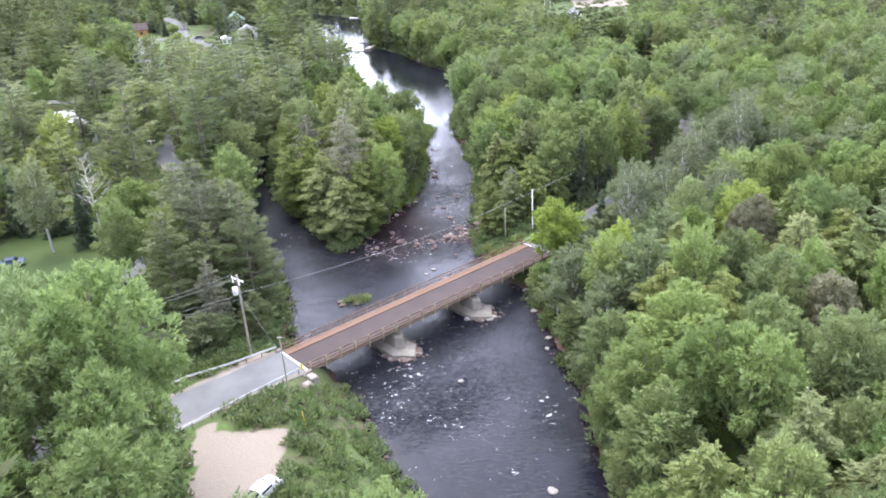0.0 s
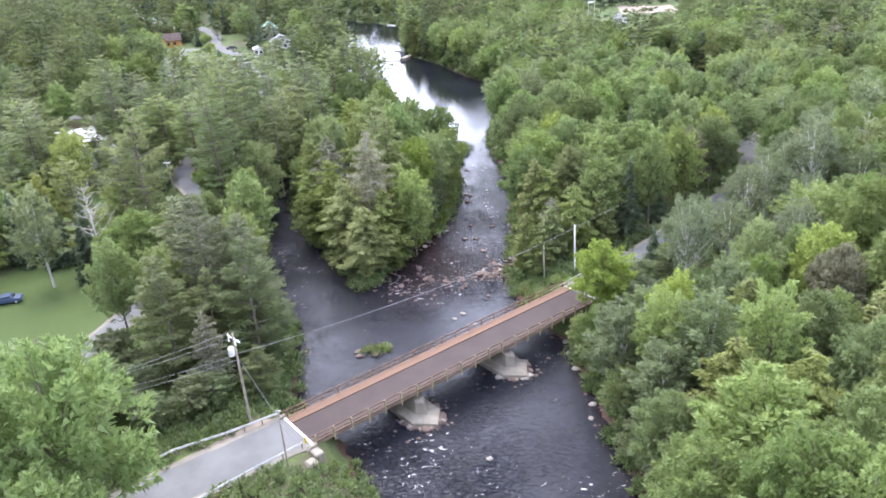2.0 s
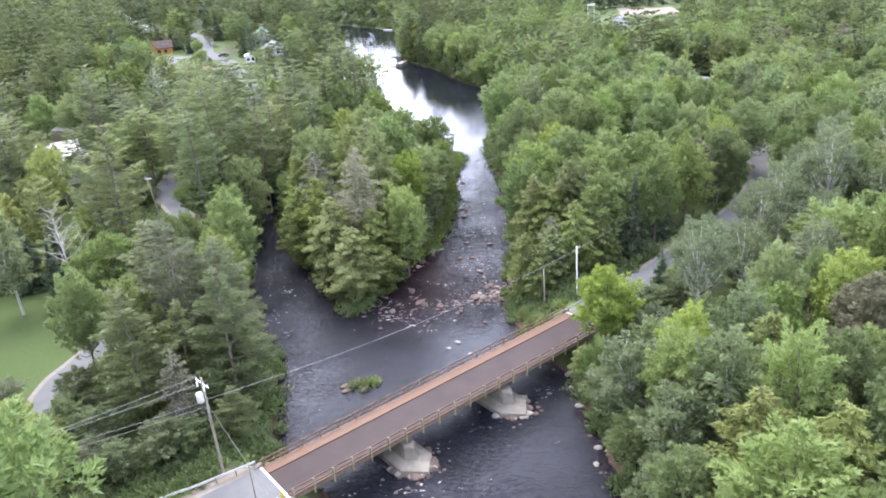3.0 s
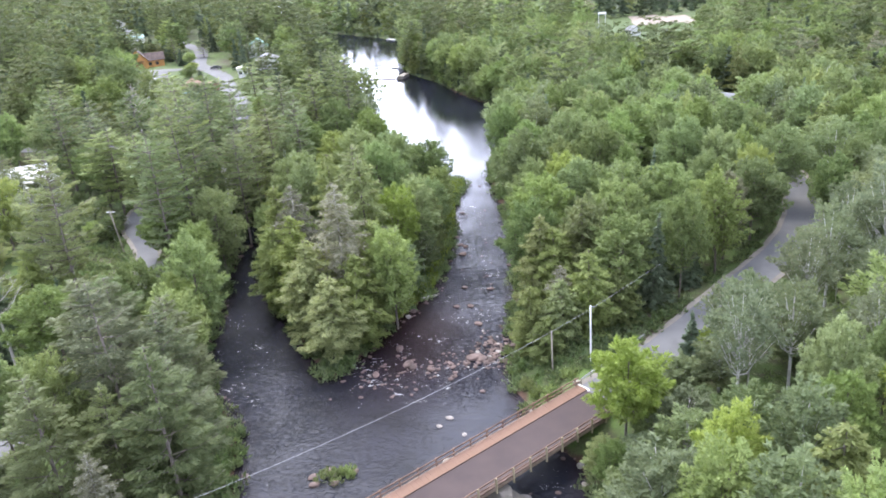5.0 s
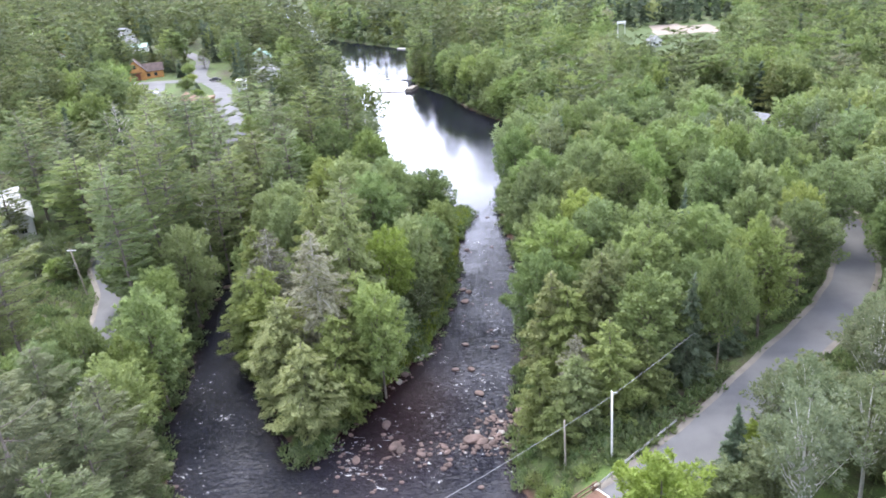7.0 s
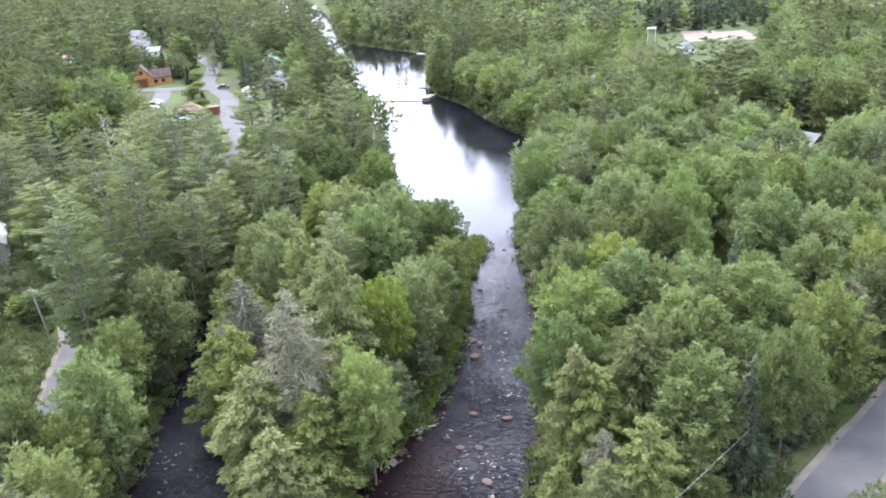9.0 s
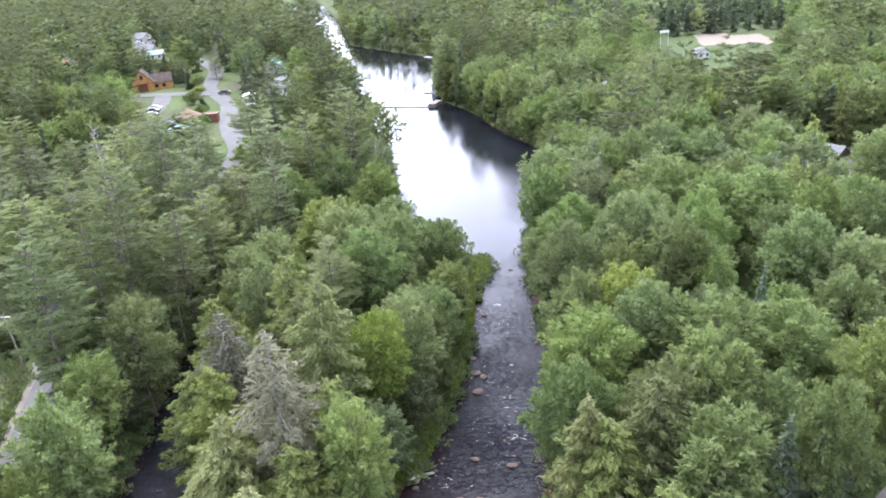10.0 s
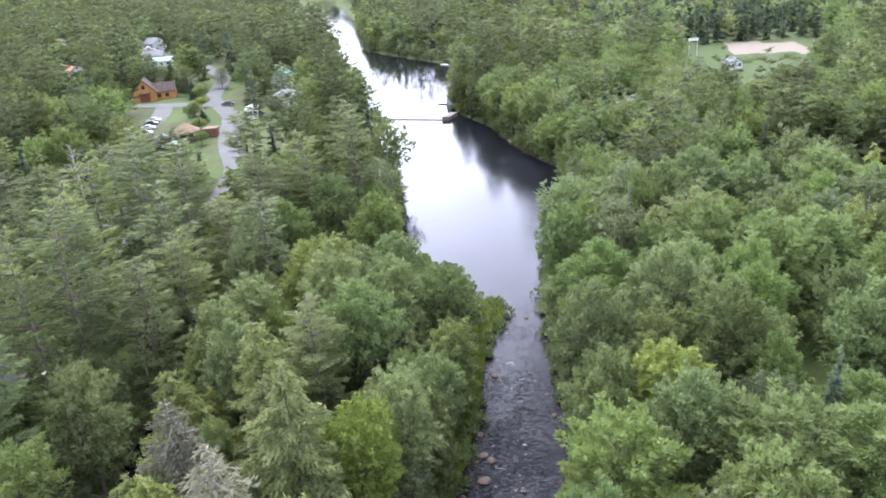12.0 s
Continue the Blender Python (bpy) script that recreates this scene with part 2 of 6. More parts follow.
# ---- plan of the ground ----
WEST_BANK = [(2, -120), (1, 0), (-1, 40), (-4.9, 59.8), (-7.8, 64.6), (-10.9, 71.8), (-14.6, 80.3), (-18, 85.9), (-23.9, 90.8), (-25.6, 99.2), (-29.6, 114.2),
             (-36, 124), (-40.4, 133.6), (-42.5, 145), (-45.6, 160), (-49, 176), (-51, 190), (-48, 205), (-40, 218), (-30, 232), (-30, 247), (-34, 267),
             (-40, 292), (-50, 315), (-62, 343), (-76, 374), (-96, 441), (-140, 556), (-205, 720), (-330, 1055), (-420, 1330)]
EAST_BANK = [(17, -120), (17, 0), (17, 40), (16.5, 58.4), (15.6, 65.7), (15.5, 71.9), (16.2, 77.6), (14.6, 84.3), (14.3, 90.2), (13, 97), (11.5, 106.5), (7.5, 114),
             (4.4, 123.3), (4.6, 135), (5.6, 150), (6.5, 165), (6, 177), (4, 190), (2, 205), (1, 215), (2, 222), (4, 233), (5.5, 245), (6, 272), (4, 287), (-3, 299),
             (-12, 319), (-19, 339), (-33, 365), (-39, 387), (-43, 426), (-52, 487), (-91, 536), (-120, 575), (-170, 745), (-238, 974), (-330, 1260)]
ISLAND = [(-20, 126.2), (-17.5, 130.1), (-15, 136.3), (-12.1, 143.3), (-8, 151.2), (-5.7, 168.9), (-5.6, 184), (-6.2, 197.8), (-4.1, 204.2), (-5.3, 209.2), (-10, 211),
          (-18, 218), (-24, 226), (-30, 222), (-38, 208), (-44, 195), (-45, 182), (-42.4, 168), (-37.3, 155.3), (-31.3, 144.6), (-26.3, 135.6), (-21.5, 127)]
RIVER = WEST_BANK + EAST_BANK[::-1]

# roads: points (x, y, z) along the middle, half the width
ROADS = {
    "approach_road": ([(-21.5, 83.0, 3.62), (-27, 78.2, 3.7), (-32.5, 73.6, 3.8), (-39, 66, 4.0), (-46, 54, 4.2), (-52, 38, 4.4), (-60, 5, 4.6)], 3.1),
    "hill_road": ([(14.2, 114.5, 3.62), (19.5, 119.4, 3.8), (26.5, 126.5, 4.0), (36, 137.6, 4.2), (46, 149, 4.4), (54, 161, 4.6), (59, 174, 4.8), (61.5, 190, 5.0), (60, 215, 5.2), (64, 240, 5.4), (84, 262, 5.6), (130, 285, 6)], 2.6),
    "lawn_drive": ([(-45, 64, 4.1), (-49, 82, 4.3), (-53, 95, 4.4), (-55, 102, 4.5), (-53.5, 112, 4.6), (-52.5, 126, 4.7), (-53.5, 143, 5.0), (-57.5, 154, 5.2), (-62, 165, 5.6), (-70, 178, 6.2), (-73, 200, 7.6), (-76, 228, 9.6)], 1.8),
    "village_street": ([(-64, 229, 9.2), (-86, 228.5, 9.6), (-112, 229, 10.2), (-150, 232, 11), (-190, 228, 11.4)], 2.4),
    "lake_street": ([(-64, 229, 9.2), (-72, 262, 10.6), (-80, 278, 11.4), (-88, 295, 11.8), (-98, 320, 12.4), (-109, 337, 12.8), (-119, 352, 13.2), (-127, 376, 13.8), (-137, 400, 14.2), (-165, 440, 14.6)], 3.0),
    "house_lane": ([(-110, 340, 12.9), (-128, 343, 13.2), (-146, 344, 13.4), (-172, 352, 13.8)], 3.2),
    "parking_lane": ([(-132, 342, 13.2), (-125, 325, 12.8), (-119, 304, 12.3), (-113, 290, 11.9)], 3.0),
}


def smooth(t):
    t = np.clip(t, 0.0, 1.0)
    return t * t * (3 - 2 * t)


def segments_from(points, closed):
    p = np.asarray(points, float)
    q = np.roll(p, -1, 0) if closed else p[1:]
    return (p if closed else p[:-1]), q


def nearest(x, y, points, closed=False):
    """Distance to a line through the points, and z of its nearest place where the points have one."""
    a, b = segments_from(points, closed)
    best, level = np.full(x.shape, 1e9), np.zeros(x.shape)
    for p, q in zip(a, b):
        d = q[:2] - p[:2]
        k = np.clip(((x - p[0]) * d[0] + (y - p[1]) * d[1]) / (d @ d), 0, 1)
        far = np.hypot(x - p[0] - k * d[0], y - p[1] - k * d[1])
        less = far < best
        best = np.where(less, far, best)
        if len(p) > 2:
            level = np.where(less, p[2] + k * (q[2] - p[2]), level)
    return best, level


def inside(x, y, points):
    p, q = segments_from(points, True)
    odd = np.zeros(x.shape, bool)
    for a, b in zip(p, q):
        if a[1] != b[1]:
            odd ^= ((a[1] > y) != (b[1] > y)) & (x < a[0] + (y - a[1]) * (b[0] - a[0]) / (b[1] - a[1]))
    return odd


def water_level(y):
    return 0.8 * smooth((y - 112) / 90) + 0.2 * smooth((y - 200) / 100)


def river_distance(x, y):
    """Metres to the water's edge, less than zero in the water; and whether it is on the island."""
    isle = inside(x, y, ISLAND)
    wet = inside(x, y, RIVER) & ~isle
    d = np.minimum(nearest(x, y, WEST_BANK)[0], np.minimum(nearest(x, y, EAST_BANK)[0], nearest(x, y, ISLAND, True)[0]))
    return np.where(wet, -d, d), isle


def lumps(x, y):
    return 0.5 * np.sin(0.31 * x + 1.3 * np.sin(0.17 * y)) * np.sin(0.27 * y + 0.9 * np.sin(0.13 * x)) + 0.25 * np.sin(0.83 * x + 2) * np.sin(0.71 * y)


def height(x, y):
    x, y = np.asarray(x, float), np.asarray(y, float)
    d, isle = river_distance(x, y)
    base = 3.7 + 9.3 * smooth((-x - 25 - np.maximum(0, 0.75 * (y - 390))) / 60) * smooth((y - 135) / 200) + 60 * smooth((y - 700) / 1800) + 25 * smooth((np.abs(x) - 500) / 1500)
    top = np.where(isle, 1.5, base - water_level(y))
    z = water_level(y) + 0.12 + (top - 0.12) * smooth(d / np.where(isle, 5.0, 7.0)) + 0.35 * lumps(x, y) * smooth((d - 1) / 6)
    z = np.where(d < 0, water_level(y) - 0.08 - np.minimum(1.3, -d * 0.22), z)
    for line, half in ROADS.values():
        far, level = nearest(x, y, line)
        k = 1 - smooth((far - half - 0.6) / 2.8)
        k = np.where(d < 2.0, k * smooth(d / 2.0), k)
        z = z * (1 - k) + (level - 0.06) * k
    return z


LATTICE = height(*np.meshgrid(np.arange(-200.0, 201.0), np.arange(0.0, 601.0)))


def height_at(x, y):
    """Height of the ground from a lattice of metres."""
    i, j = int(x + 200), int(y)
    u, v = x + 200 - i, y - j
    a = LATTICE[j : j + 2, i : i + 2]
    return float((a[0, 0] * (1 - u) + a[0, 1] * u) * (1 - v) + (a[1, 0] * (1 - u) + a[1, 1] * u) * v)


# ---- building helpers ----
def mesh_of(name, verts, faces, mat, shade=False):
    me = bpy.data.meshes.new(name)
    if isinstance(faces, np.ndarray):
        v = np.asarray(verts, np.float32)
        me.vertices.add(len(v))
        me.vertices.foreach_set("co", v.ravel())
        me.loops.add(faces.size)
        me.loops.foreach_set("vertex_index", faces.astype(np.int32).ravel())
        me.polygons.add(len(faces))
        me.polygons.foreach_set("loop_start", np.arange(0, faces.size, faces.shape[1], dtype=np.int32))
        me.update(calc_edges=True)
    else:
        me.from_pydata([tuple(map(float, v)) for v in verts], [], faces)
        me.update()
    me.materials.append(mat)
    if shade:
        me.shade_smooth()
    return me


def part(name, bm, mat, parent=None, label=""):
    """Links a bmesh, or a ready mesh, as one object under a thing or a part."""
    if isinstance(bm, bmesh.types.BMesh):
        me = bpy.data.meshes.new(name)
        bm.to_mesh(me)
        bm.free()
        me.materials.append(mat)
    else:
        me = bm
    ob = new(name, me)
    ob.parent = parent
    return tagged(ob, label) if label else ob


def thing(name, m, label, category, group="", kind=""):
    ob = new(name)
    ob.empty_display_size = 0.3
    ob.matrix_world = m
    return tagged(ob, label, category, group, kind)


def box(bm, x0, x1, y0, y1, z0, z1, bevel=0.0):
    made = bmesh.ops.create_cube(bm, size=1.0)["verts"]
    for v in made:
        v.co = Vector(((x0 + x1) / 2 + v.co.x * (x1 - x0), (y0 + y1) / 2 + v.co.y * (y1 - y0), (z0 + z1) / 2 + v.co.z * (z1 - z0)))
    if bevel:
        edges = list({e for v in made for e in v.link_edges})
        bmesh.ops.bevel(bm, geom=edges, offset=bevel, segments=1, affect="EDGES")
    return bm


def boxed(x0, x1, y0, y1, z0, z1, bevel=0.0):
    return box(bmesh.new(), x0, x1, y0, y1, z0, z1, bevel)


def tube(points, radii, sides=6):
    """Vertices and faces of a tapered tube along points."""
    pts = np.asarray(points, float)
    verts, faces = [], []
    for i, p in enumerate(pts):
        d = pts[min(i + 1, len(pts) - 1)] - pts[max(i - 1, 0)]
        d = d / (np.linalg.norm(d) + 1e-9)
        a = np.cross(d, (0.0, 0.0, 1.0) if abs(d[2]) < 0.9 else (1.0, 0.0, 0.0))
        a /= np.linalg.norm(a)
        b = np.cross(d, a)
        for k in range(sides):
            w = 2 * math.pi * k / sides
            verts.append(p + radii[i] * (math.cos(w) * a + math.sin(w) * b))
        if i:
            o = (i - 1) * sides
            faces += [(o + k, o + (k + 1) % sides, o + sides + (k + 1) % sides, o + sides + k) for k in range(sides)]
    n = len(verts)
    faces.append(tuple(range(n - sides, n)))
    return verts, faces


def joined_mesh(name, pieces, mat, shade=False):
    verts, faces = [], []
    for v, f in pieces:
        o = len(verts)
        verts += [tuple(map(float, p)) for p in v]
        faces += [tuple(i + o for i in q) for q in f]
    return mesh_of(name, verts, faces, mat, shade)


def axis(lo, hi, step, far, growth=1.16):
    a = list(np.arange(lo, hi + 0.01, step))
    s, left, right = step, lo, hi
    while right < far:
        s *= growth
        right += s
        a.append(right)
    s = step
    while left > -far:
        s *= growth
        left -= s
        a.insert(0, left)
    return np.array(a)


def grid_faces(nx, ny):
    i = np.arange(nx * ny).reshape(ny, nx)
    return np.stack([i[:-1, :-1], i[:-1, 1:], i[1:, 1:], i[1:, :-1]], -1).reshape(-1, 4)


def float_attribute(me, name, values):
    me.attributes.new(name, "FLOAT", "POINT").data.foreach_set("value", np.asarray(values, np.float32).ravel())


# ---- ground, water, roads ----
LAWNS = [[(-90, 104), (-84, 133), (-64, 131), (-55, 121), (-52, 104), (-62, 98)], [(-88, 216), (-74, 216), (-74, 226), (-88, 226)],
         [(-114, 308), (-104, 284), (-92, 278), (-92, 300), (-108, 330), (-114, 330)], [(-136, 352), (-122, 352), (-128, 375), (-136, 370)], [(-68, 166), (-62, 160), (-58, 178), (-66, 184)],
         [(58, 372), (66, 352), (84, 374), (100, 408), (118, 424), (122, 470), (112, 490), (66, 482), (52, 440), (50, 412)], [(64, 246), (74, 244), (78, 258), (66, 260)]]
BARE = [[(-30.5, 69.5), (-20, 68.5), (-18.6, 64), (-19, 56), (-27, 55)], [(76, 449), (80, 490), (110, 474), (106, 440)], [(-37, 74), (-30, 82), (-25, 86.5), (-24, 85), (-33, 76)]]

gx, gy = axis(-72, 72, 1.8, 3200, 1.055), axis(44, 270, 1.8, 3200, 1.045)
X, Y = np.meshgrid(gx, gy)
Z = height(X, Y)
ground_me = mesh_of("ground", np.stack([X, Y, Z], -1).reshape(-1, 3), grid_faces(len(gx), len(gy)), ground_material(), True)
dist, _ = river_distance(X, Y)
grass = sum(inside(X, Y, p).astype(float) for p in LAWNS)
for line, half in ROADS.values():
    grass = np.maximum(grass, 0.60 * (1 - smooth((nearest(X, Y, line)[0] - half) / 2.0)))
grass = np.maximum(grass, 0.38 * (1 - smooth(np.abs(dist - 1.8) / 2.2)) * smooth((240 - Y) / 30))
gravel = sum(inside(X, Y, p).astype(float) for p in BARE)
float_attribute(ground_me, "grass", np.clip(grass, 0, 1))
float_attribute(ground_me, "gravel", np.clip(gravel, 0, 1))
float_attribute(ground_me, "river_bed", smooth((1.1 - dist) / 1.4) * smooth((360 - Y) / 40))
tagged(new("ground", ground_me), "forest floor, grass and gravel banks", "ground", kind="structure")

wx, wy = axis(-55, 20, 1.5, 620), axis(40, 260, 1.5, 1700)
wy = wy[wy > -125]
X, Y = np.meshgrid(wx, wy)
water_me = mesh_of("water", np.stack([X, Y, water_level(Y)], -1).reshape(-1, 3), grid_faces(len(wx), len(wy)), water_material(), True)
rapid = 0.9 * np.exp(-(((X + 9) / 13) ** 2 + ((Y - 129) / 7.5) ** 2)) + 1.3 * np.exp(-(((X + 6) / 8) ** 2 + ((Y - 77) / 6) ** 2)) + 0.75 * np.exp(-(((X - 13) / 5) ** 2 + ((Y - 74) / 7) ** 2))
rapid += 0.55 * np.exp(-(((X + 36) / 9) ** 2 + ((Y - 135) / 25) ** 2)) + 0.5 * np.exp(-(((X - 0) / 9) ** 2 + ((Y - 155) / 38) ** 2)) 
rapid += 0.40 * smooth((225 - Y) / 40) * (1 - 0.45 * smooth((86 - Y) / 10))
rapid *= 1 - 0.55 * np.exp(-(((X + 1) / 9) ** 2 + ((Y - 114) / 9) ** 2))
beside = (Y - 85.5) * 0.749 - (X + 23.3) * 0.662
rapid += 0.35 * np.exp(-(((beside + 8.0) / 4.5) ** 2))
float_attribute(water_me, "flecks", np.exp(-(((X - 5) / 13) ** 2 + ((Y - 64) / 18) ** 2)))
rapid += 0.55 * np.exp(-((nearest(X, Y, EAST_BANK)[0] / 7.5) ** 2)) * smooth((Y - 222) / 20) * smooth((350 - Y) / 30)
float_attribute(water_me, "rapids", np.clip(rapid, 0.0, 1.0))
shore, _ = river_distance(X, Y)
float_attribute(water_me, "shoal", np.exp(-(((X + 10) / 7) ** 2 + ((Y - 136) / 13) ** 2)) + 0.6 * smooth((2.2 + shore) / 2.4) * smooth((215 - Y) / 30))
tagged(new("water", water_me), "dark peaty river water with foam streaks", "river", kind="structure")


def ribbon(name, line, half, mat, label, lift=0.03, steps=6):
    p = np.asarray(line, float)
    fine = []
    for i in range(len(p) - 1):
        a, b, c, d = p[max(i - 1, 0)], p[i], p[i + 1], p[min(i + 2, len(p) - 1)]
        for k in range(steps):
            t = k / steps
            fine.append(0.5 * (2 * b + (c - a) * t + (2 * a - 5 * b + 4 * c - d) * t * t + (3 * b - a - 3 * c + d) * t ** 3))
    fine.append(p[-1])
    fine = np.array(fine)
    side = np.gradient(fine[:, :2], axis=0)
    side = np.stack([-side[:, 1], side[:, 0]], -1) / np.linalg.norm(side, axis=1)[:, None]
    rows, across = [], (-1.0, -0.55, 0.0, 0.55, 1.0)
    for i, (c, s) in enumerate(zip(fine, side)):
        edge = half * (1 + 0.03 * math.sin(i * 1.7))
        rows += [(c[0] + s[0] * edge * w, c[1] + s[1] * edge * w, c[2] + lift + 0.05 * (1 - abs(w))) for w in across]
    me = mesh_of(name, rows, grid_faces(len(across), len(fine)), mat, True)
    return tagged(new(name, me), label, "road", kind="structure")


ROAD_LABELS = {"approach_road": "worn grey asphalt road up to the bridge", "hill_road": "narrow grey asphalt road through the trees", "lawn_drive": "narrow grey drive past the lawn",
               "village_street": "grey asphalt village street", "lake_street": "curving grey asphalt street by houses", "house_lane": "grey asphalt lane before the wooden house", "parking_lane": "grey asphalt parking lane"}
for road in ("approach_road", "hill_road", "lawn_drive"):
    line, half = ROADS[road]
    ribbon("road_shoulder", line, half + 0.8, road_gravel, "worn sandy shoulder along the asphalt", 0.0)
for road, (line, half) in ROADS.items():
    ribbon(road, line, half, asphalt, ROAD_LABELS[road])


# ---- bridge ----
SPAN, WIDE, FOOTWAY = 47.4, 6.65, 1.55
bridge_frame = Matrix(((0.749, -0.662, 0, -23.3), (0.662, 0.749, 0, 85.5), (0, 0, 1, 3.62), (0, 0, 0, 1)))


def build_bridge():
    """Along local x; the upstream edge at y = 0, the downstream edge at y = -WIDE; the deck's top at z = 0."""
    bridge = thing("bridge", bridge_frame, "narrow three-span steel road bridge with dark deck and red-brown footway", "bridge")
    part("deck", boxed(0, SPAN, -WIDE + 0.03, -0.03, -0.32, -0.02, 0.02), rust, bridge)
    part("roadway", boxed(0.05, SPAN - 0.05, -WIDE + 0.2, -FOOTWAY - 0.04, -0.02, 0.05, 0.01), deck_top, bridge, "dark purplish-brown worn roadway surface")
    for i in range(79):
        x = 0.1 + i * 0.6
        part("plank", PLANK, walk_top, bridge).location = (x, -FOOTWAY, 0)
    part("kerb", boxed(0, SPAN, -FOOTWAY - 0.04, -FOOTWAY + 0.04, -0.02, 0.14, 0.02), rust, bridge)
    part("kerb", boxed(0, SPAN, -WIDE - 0.02, -WIDE + 0.2, -0.02, 0.17, 0.02), rust, bridge)
    for y in (-WIDE + 1.1, -4.0, -2.4, -0.9):
        bm = boxed(0, SPAN, y - 0.17, y + 0.17, -0.42, -0.36)
        box(bm, 0, SPAN, y - 0.02, y + 0.02, -1.02, -0.42)
        box(bm, 0, SPAN, y - 0.17, y + 0.17, -1.08, -1.02)
        part("girder", bm, rust, bridge, "rust-brown steel girder")
    for y in (-WIDE - 0.03, 0.03):
        part("edge_beam", boxed(0, SPAN, y - 0.05, y + 0.05, -0.34, 0.02, 0.015), edge_tan, bridge, "weathered tan edge beam")
    for y, name in ((0.06, "up"), (-WIDE - 0.07, "down")):
        n = 21
        for i in range(n):
            x = 0.3 + i * (SPAN - 0.6) / (n - 1)
            post = part("rail_post", POST if name == "down" else UP_POST, timber if name == "down" else rail_wood, bridge, "weathered timber rail post" if name == "down" else "")
            post.location = (x, y, 0)
        for z, h in ((0.98, 0.16), (0.45, 0.14)):
            inner = y + (0.13 if name == "down" else -0.11)
            part("rail", boxed(-0.2, SPAN + 0.2, inner - 0.04, inner + 0.04, z - h / 2, z + h / 2, 0.015), rail_wood, bridge, "brown rail")
    for x in (14.6, 29.6):
        pier(bridge, x)
    for x, s in ((0.0, -1), (SPAN, 1)):
        bm = boxed(min(x, x + s * 1.2), max(x, x + s * 1.2), -WIDE - 0.5, 0.5, -4.4, -0.34, 0.06)
        part("abutment", bm, concrete, bridge, "weathered concrete abutment")
        for y, w in ((-WIDE - 0.35, -1), (0.35, 1)):
            bm = bmesh.new()
            outline = [(x - s * 0.15, -4.4), (x - s * 0.15, 0.25), (x + s * 0.65, 0.25), (x + s * 2.6, -1.2), (x + s * 3.2, -4.4)]
            front = [bm.verts.new((px, y - 0.28, pz)) for px, pz in outline]
            rear = [bm.verts.new((px, y + 0.28, pz)) for px, pz in outline]
            bm.faces.new(front), bm.faces.new(rear[::-1])
            for i in range(5):
                bm.faces.new((front[i], rear[i], rear[(i + 1) % 5], front[(i + 1) % 5]))
            bmesh.ops.recalc_face_normals(bm, faces=bm.faces)
            part("wing_wall", bm, concrete, bridge, "pale concrete wing wall")
    bm = boxed(-0.95, 0.15, -WIDE - 2.1, -WIDE - 0.64, -4.4, 0.02, 0.12)
    part("wing_wall", bm, concrete, bridge, "pale concrete wing wall")
    part("wing_wall", boxed(-2.3, -0.97, -WIDE - 3.0, -WIDE - 1.5, -4.4, -0.12, 0.25), concrete, bridge, "rounded concrete block behind the wing wall")
    part("joint_strip", boxed(-0.28, 0.02, -WIDE, 0.0, -0.02, 0.06, 0.01), white_paint, bridge, "pale concrete joint strip")
    part("joint_strip", boxed(SPAN - 0.02, SPAN + 0.28, -WIDE, 0.0, -0.02, 0.06, 0.01), white_paint, bridge, "pale concrete joint strip")
    return bridge


def pier(bridge, x):
    """A concrete pier: a battered wall on a long footing, pointed at both ends."""
    bm = bmesh.new()

    def layer(half, up, down, tip, z):
        return [bm.verts.new((x + px, py, z)) for px, py in ((-half, up), (0, up + tip), (half, up), (half, down), (0, down - tip), (-half, down))]

    rings = [layer(2.35, 1.8, -WIDE - 1.3, 2.5, -4.9), layer(2.15, 1.6, -WIDE - 1.1, 2.3, -3.1), layer(1.0, 0.7, -WIDE - 0.4, 1.0, -2.75), layer(0.75, 0.5, -WIDE - 0.1, 0.8, -1.35), layer(0.75, 0.3, -WIDE + 0.1, 0.3, -1.08)]
    for a, b in zip(rings, rings[1:]):
        for i in range(6):
            bm.faces.new((a[i], a[(i + 1) % 6], b[(i + 1) % 6], b[i]))
    bm.faces.new(rings[-1])
    bmesh.ops.bevel(bm, geom=[e for e in bm.edges], offset=0.05, segments=1, affect="EDGES")
    bmesh.ops.recalc_face_normals(bm, faces=bm.faces)
    part("pier", bm, concrete, bridge, "stained pale concrete pier with pointed footing")


def shared(bm, name, mat):
    me = bpy.data.meshes.new(name)
    bm.to_mesh(me)
    bm.free()
    me.materials.append(mat)
    return me


PLANK = shared(boxed(0, 0.594, 0.045, FOOTWAY - 0.1, -0.02, 0.07, 0.006), "plank", walk_top)
POST = shared(boxed(-0.09, 0.09, -0.09, 0.09, -0.75, 1.08, 0.015), "rail_post", timber)
UP_POST = shared(boxed(-0.07, 0.07, -0.07, 0.07, -0.3, 1.06, 0.015), "up_post", rail_wood)
build_bridge()


